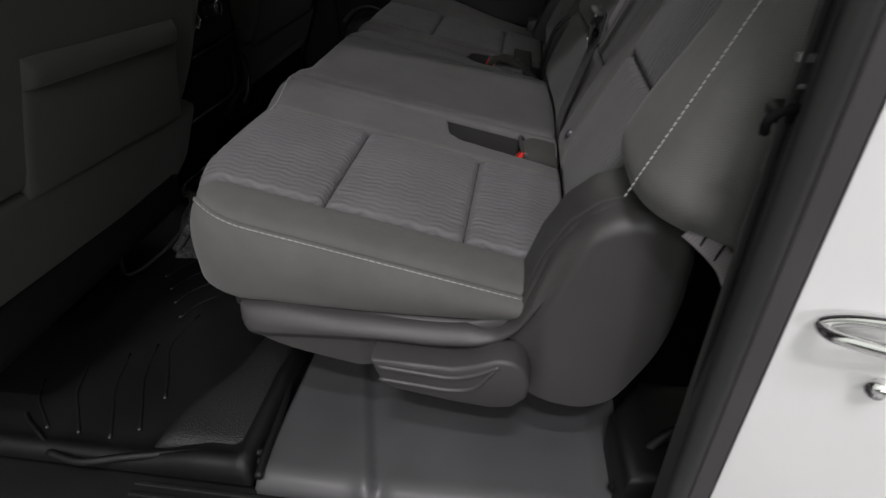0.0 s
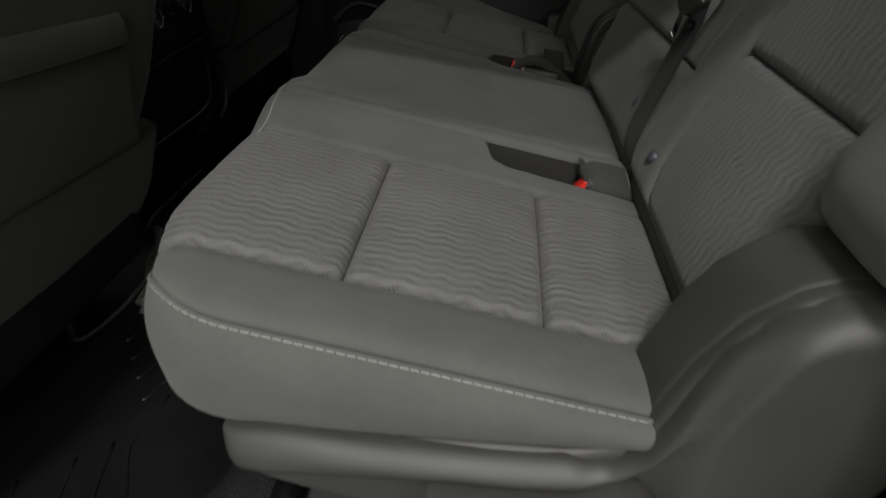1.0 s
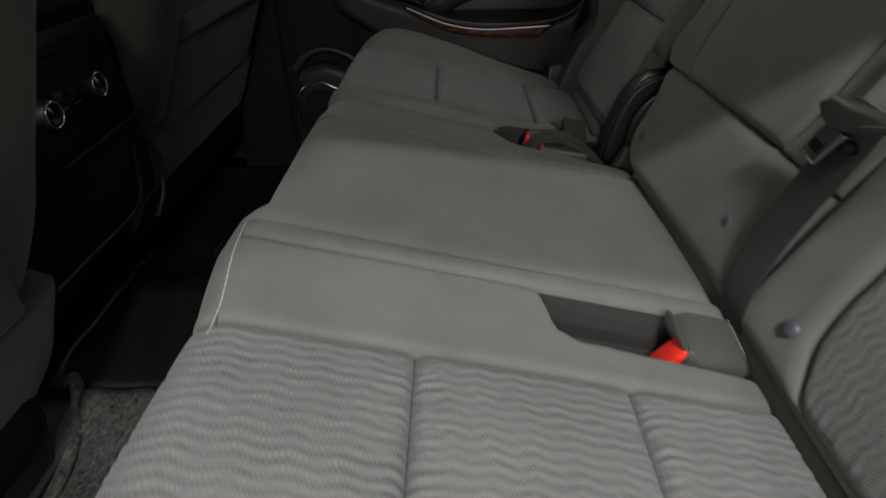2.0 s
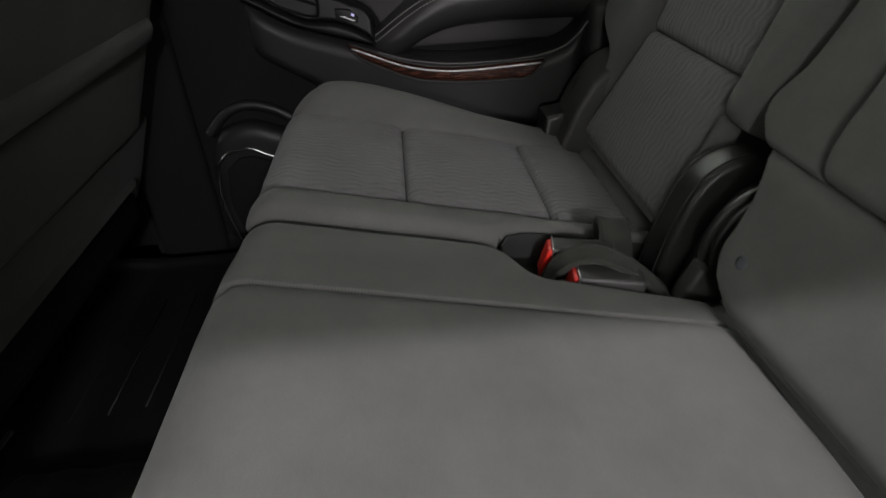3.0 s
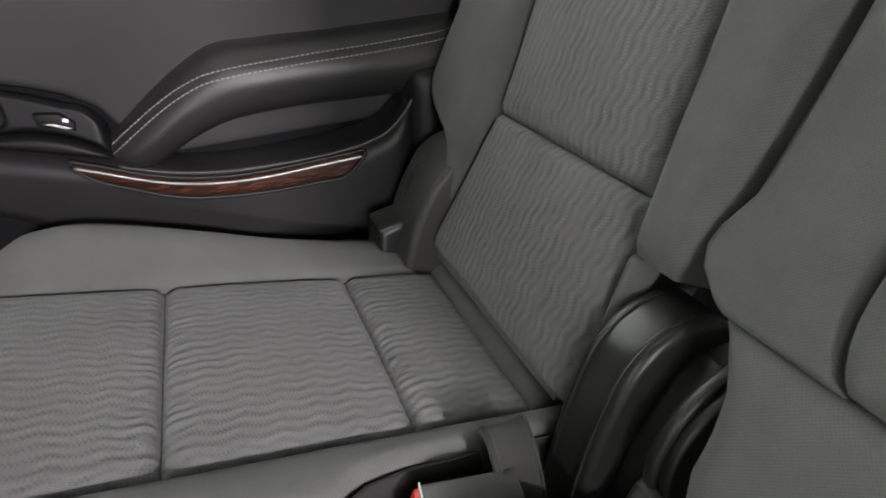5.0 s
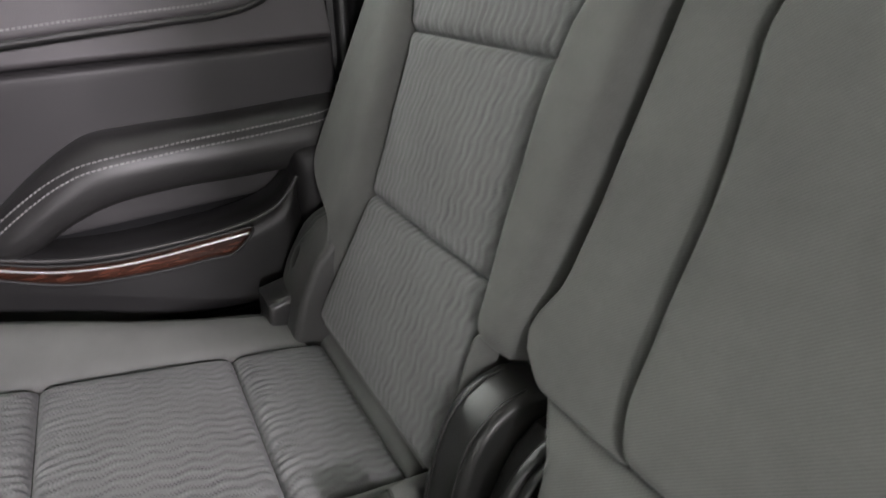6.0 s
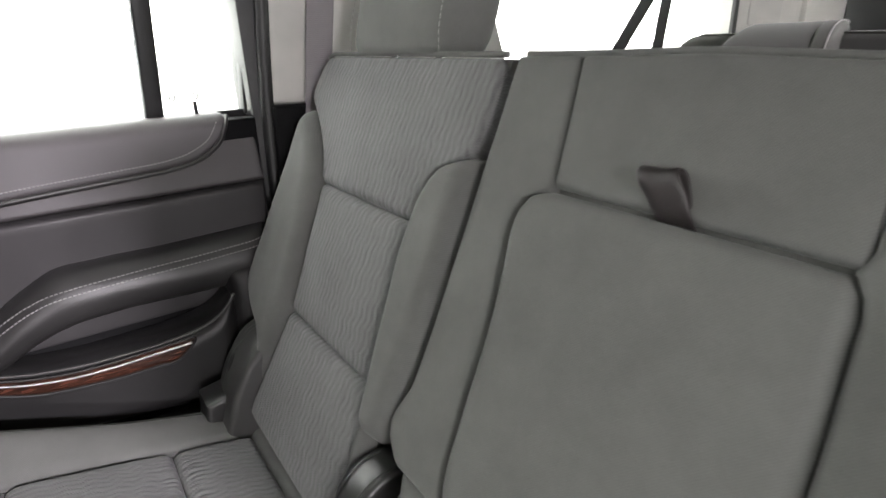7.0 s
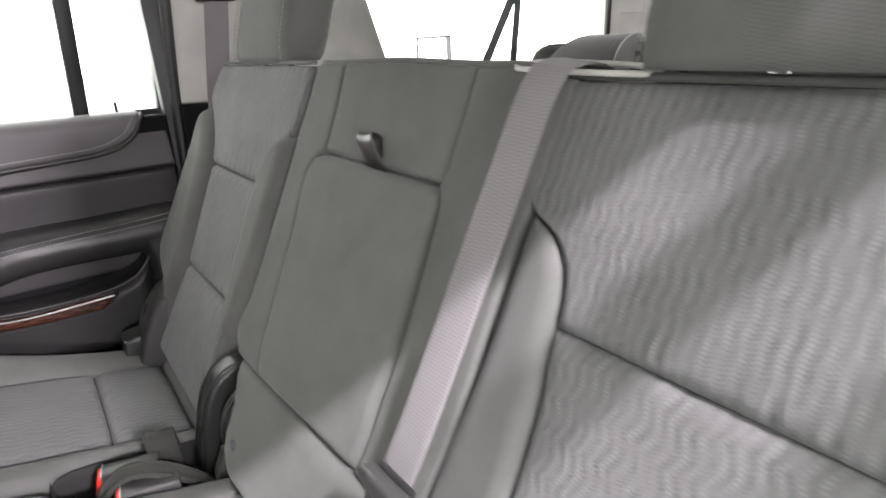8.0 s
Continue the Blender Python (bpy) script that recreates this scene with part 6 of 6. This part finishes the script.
dashes("flap_stitching", q_ + n_ * 0.0115, n_, 0.004, 0.002, 0.0012, 0.0005, GREY_STITCH, flap)


def centre_belt():
    b = thing("seat_belt", (0.33, -0.20, 0.33), "grey webbing belt hanging down the middle seat back", "seat belt", "seat belts")
    pts = [(0.655, -0.205, 0.868), (0.625, -0.203, 0.889), (0.598, -0.203, 0.8935), (0.575, -0.204, 0.8925), (0.560, -0.205, 0.886), (0.538, -0.207, 0.860), (0.506, -0.210, 0.805), (0.478, -0.211, 0.755), (0.440, -0.207, 0.675), (0.405, -0.202, 0.600), (0.383, -0.194, 0.548)]
    ribbon("webbing", smooth_path(pts, 70), (0.12, 1, 0.1), 0.047, 0.0016, WEBGREY, b)
    lap = [(0.372, -0.222, 0.580), (0.368, -0.219, 0.555), (0.360, -0.212, 0.520), (0.348, -0.207, 0.480), (0.334, -0.207, 0.440), (0.323, -0.210, 0.405), (0.318, -0.213, 0.375), (0.322, -0.215, 0.345)]
    ribbon("lap_webbing", smooth_path(lap, 40), (-0.1, 1, 0.08), 0.044, 0.0016, WEB, b, "black lower belt webbing")
    head = prism_bm([(-0.180, 0.571), (-0.194, 0.582), (-0.225, 0.582), (-0.258, 0.586), (-0.270, 0.582), (-0.264, 0.573), (-0.232, 0.561), (-0.206, 0.556), (-0.190, 0.560)], "x", 0.352, 0.366, 0.004)
    t = part("tongue_head", head, HOUSING, b, "dark grey plastic tongue head")
    part("head_bar", prism_bm([(-0.240, 0.572), (-0.284, 0.588), (-0.287, 0.583), (-0.244, 0.567)], "x", 0.350, 0.355, 0.0015), HOUSING, t)
    part("tongue", prism_bm([(-0.177, 0.526), (-0.199, 0.521), (-0.223, 0.557), (-0.199, 0.562)], "x", 0.3550, 0.3585, 0.0008), HOUSING, t, "grey coated belt tongue")
    part("tongue_tip", prism_bm([(-0.1745, 0.5245), (-0.199, 0.5195), (-0.200, 0.5235), (-0.176, 0.5285)], "x", 0.3540, 0.3590, 0.0008), CHROME, t, "bright steel tongue tip")
    part("tongue_edge", prism_bm([(-0.199, 0.5200), (-0.203, 0.5215), (-0.228, 0.5570), (-0.222, 0.5590)], "x", 0.3530, 0.3590, 0.0008), SATIN, t)
    part("tongue_slot", prism_bm([(-0.184, 0.533), (-0.199, 0.530), (-0.205, 0.540), (-0.191, 0.543)], "x", 0.3542, 0.3560, 0.0), DARK, t, smooth=False)
    tube("stop_button", [(0.358, -0.226, 0.548), (0.361, -0.226, 0.547), (0.366, -0.226, 0.546)], 0.006, BLACK, b)
    g = thing("belt_guide", (0.58, -0.24, 0.895), "pale satin belt guide set in the backrest top", "belt guide")
    ring = smooth_path([(0.580, -0.148, 0.888), (0.592, -0.138, 0.890), (0.608, -0.146, 0.892), (0.614, -0.18, 0.892), (0.614, -0.24, 0.890), (0.606, -0.277, 0.888), (0.592, -0.287, 0.886), (0.580, -0.278, 0.885), (0.577, -0.22, 0.886), (0.580, -0.148, 0.888)], 70)
    tube("frame", ring, 0.0027, PILLAR, g, caps=False)
    part("plate", prism_bm([(0.590, -0.278), (0.606, -0.278), (0.611, -0.265), (0.611, -0.165), (0.606, -0.150), (0.590, -0.150)], "z", 0.868, 0.8835, 0.002), PILLAR, g)


centre_belt()


def pillar_belts():
    b = thing("seat_belt", (0.43, -0.80, 0.4), "black pillar seat belt with its tongue stowed high", "seat belt", "seat belts")
    ribbon("webbing", smooth_path([(0.475, -0.750, 1.10), (0.448, -0.785, 0.86), (0.431, -0.799, 0.70), (0.429, -0.800, 0.60), (0.430, -0.800, 0.52), (0.432, -0.798, 0.44), (0.440, -0.785, 0.34), (0.45, -0.77, 0.20)], 60), (0.72, 0.7, 0), 0.042, 0.0016, WEBDARK, b)
    t = part("tongue_head", box_bm(0.411, 0.440, -0.812, -0.790, 0.628, 0.641, 0.006), BLACK, b, "black moulded tongue head")
    tube("loop", smooth_path([(0.411, -0.806, 0.622), (0.409, -0.811, 0.632), (0.416, -0.814, 0.640), (0.428, -0.814, 0.641), (0.438, -0.808, 0.637)], 24), 0.0032, DARK, t)
    part("tongue", box_bm(0.416, 0.436, -0.809, -0.806, 0.645, 0.672, 0.001), HOUSING, t, "dark steel belt tongue")
    part("tongue_edge", box_bm(0.415, 0.437, -0.811, -0.8045, 0.668, 0.673, 0.001), SATIN, t, "bright steel tongue edge")
    part("tongue_edge", box_bm(0.417, 0.435, -0.811, -0.8055, 0.652, 0.655, 0.001), SATIN, t)
    part("keeper", box_bm(0.420, 0.436, -0.808, -0.796, 0.590, 0.606, 0.002), HOUSING, b)
    ribbon("anchor_strap", smooth_path([(0.405, -0.738, 0.505), (0.414, -0.744, 0.500), (0.428, -0.750, 0.489), (0.440, -0.755, 0.476), (0.447, -0.760, 0.462)], 20), (0.35, 0.2, 0.9), 0.020, 0.003, WEBGREY, b, "grey anchor strap end")
    for x, y, z in ((0.416, -0.747, 0.4985), (0.429, -0.7525, 0.488)):
        tube("anchor_fold", [(x - 0.003, y, z - 0.010), (x, y, z), (x + 0.003, y, z + 0.010)], 0.0011, DARK, b)
    f = thing("seat_belt", (0.55, 0.77, 0.6), "grey pillar seat belt running to a black loop", "seat belt", "seat belts")
    ribbon("webbing", smooth_path([(0.590, 0.772, 1.022), (0.576, 0.772, 0.93), (0.560, 0.770, 0.82), (0.548, 0.768, 0.70), (0.54, 0.765, 0.55)], 40), (1, 0, 0.15), 0.050, 0.0016, WEBGREY, f)
    part("guide_loop", box_bm(0.545, 0.632, 0.760, 0.784, 1.018, 1.036, 0.007), BLACK, f, "black plastic belt loop")


pillar_belts()


# ---- third row and the tail
THIRD = woven("third_row_cloth", (0.030, 0.030, 0.028), (0.052, 0.052, 0.049), 0.0025, 0.0025, 0.4, 0.3)


def third_row():
    def lean(bm):
        for v in bm.verts:
            v.co.x += (v.co.z - 0.89) * 0.21
        return bm

    # one seat cloth; the two-place back takes a darker copy for its shade
    for y0, y1, zt, m, lab in ((0.142, 0.597, 0.897, THIRD, "grey cloth third-row seat back with a folded headrest"), (-0.56, 0.128, 0.892, SEATBACK, "two-place third-row seat back, its shade put into darker cloth")):
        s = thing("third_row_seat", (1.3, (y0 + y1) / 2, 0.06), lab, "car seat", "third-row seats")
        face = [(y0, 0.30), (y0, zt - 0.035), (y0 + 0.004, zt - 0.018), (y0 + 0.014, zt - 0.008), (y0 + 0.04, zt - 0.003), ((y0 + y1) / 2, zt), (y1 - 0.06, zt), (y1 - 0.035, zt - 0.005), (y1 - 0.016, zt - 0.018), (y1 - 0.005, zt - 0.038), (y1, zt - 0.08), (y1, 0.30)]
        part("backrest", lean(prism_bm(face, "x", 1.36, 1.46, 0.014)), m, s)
        # paler tube paints the light caught by the backrest's top edge
        piping_or_edge_light = [(1.366 + (z - 0.89) * 0.21, y, z - 0.001) for y, z in face[4:7]]
        tube("piping_or_edge_light", smooth_path(piping_or_edge_light, 60), 0.0022, FRONTCLOTH, s)
        part("cushion", prism_bm([(0.80, 0.20), (1.26, 0.20), (1.26, 0.32), (0.80, 0.37)], "y", y0, y1, 0.03), m, s)
        part("seat_foot", box_bm(0.9, 1.2, (y0 + y1) / 2 - 0.1, (y0 + y1) / 2 + 0.1, 0.055, 0.22, 0.01), DARK, s)
        if m is THIRD:
            # headrest folded forward: a padded roll, narrower at its top, with a seamed band down its end
            prof_x = curve1([(0.0, 1.245), (0.04, 1.252), (0.075, 1.272), (0.105, 1.298), (0.14, 1.335), (0.165, 1.362), (0.19, 1.385), (0.22, 1.392)])
            prof_z = curve1([(0.0, 0.795), (0.04, 0.835), (0.075, 0.866), (0.105, 0.887), (0.14, 0.904), (0.165, 0.909), (0.19, 0.905), (0.22, 0.880)])

            def roll(y, q):
                p = np.stack([prof_x(q), y + 0 * q, prof_z(q)], -1)
                d = np.stack([prof_x(q + 0.004) - prof_x(q - 0.004), 0 * q, prof_z(q + 0.004) - prof_z(q - 0.004)], -1)
                d /= np.linalg.norm(d, axis=-1)[..., None]
                return p, np.stack([-d[..., 2], 0 * q, d[..., 0]], -1)
            near_end = lambda q: 0.232 + 0.028 * step01(0.0, 0.17, q)
            far_end = lambda q: 0.462 - 0.030 * step01(0.0, 0.17, q)
            h = pad("headrest", roll, 0.0, 0.22, lambda q: near_end(q) + 0.012, far_end, THIRD, s, "grey cloth headrest folded forward", puff=0.006, r=0.020, dep=0.014, step=(0.012, 0.008), skirt=0.05)
            pad("side_band", roll, 0.0, 0.22, near_end, lambda q: near_end(q) + 0.034, FRONTCLOTH, h, "paler seamed cloth band", puff=0.0075, r=0.010, dep=0.004, step=(0.008, 0.008), skirt=0.05)
            qq = np.linspace(0.03, 0.19, 40)
            p, n = roll(near_end(qq) + 0.004, qq)
            tube("seam", p + n * 0.0065, 0.0012, GREY_STITCH, h)
    s = thing("cargo_strap", (1.3, 0.66, 0.8), "black belt and strap crossing the side window", "strap", "")
    ribbon("strap", smooth_path([(1.30, 0.750, 0.80), (1.30, 0.700, 0.875), (1.30, 0.650, 0.950), (1.30, 0.608, 1.013), (1.30, 0.485, 1.20)], 24), (0.2, 1, 0.4), 0.036, 0.002, DARK, s)
    ribbon("strap", smooth_path([(1.295, 0.603, 0.80), (1.295, 0.591, 0.90), (1.295, 0.579, 1.00), (1.295, 0.555, 1.20)], 24), (0.2, 1, 0.0), 0.032, 0.002, DARK, s)


third_row()


def hall():
    # the bright hall outside the glass
    f = thing("framed_notice", (4.0, 4.66, 0.56), "pale framed notice on a stand in the hall", "notice")
    part("panel", box_bm(4.0, 4.03, 4.38, 4.94, 0.60, 0.975, 0.004), HALLWALL, f)
    for y0, y1, z0, z1 in ((4.365, 4.955, 0.965, 0.985), (4.365, 4.39, 0.58, 0.985), (4.93, 4.955, 0.58, 0.985), (4.365, 4.955, 0.58, 0.60)):
        part("frame_bar", box_bm(3.985, 4.035, y0, y1, z0, z1, 0.003), JAMB, f)
    part("stand", box_bm(4.0, 4.1, 4.5, 4.8, -0.42, 0.58, 0.01), HALLWALL, f)
    part("print_bar", box_bm(3.996, 4.0, 4.55, 4.62, 0.93, 0.94), JAMB, f, smooth=False)


hall()
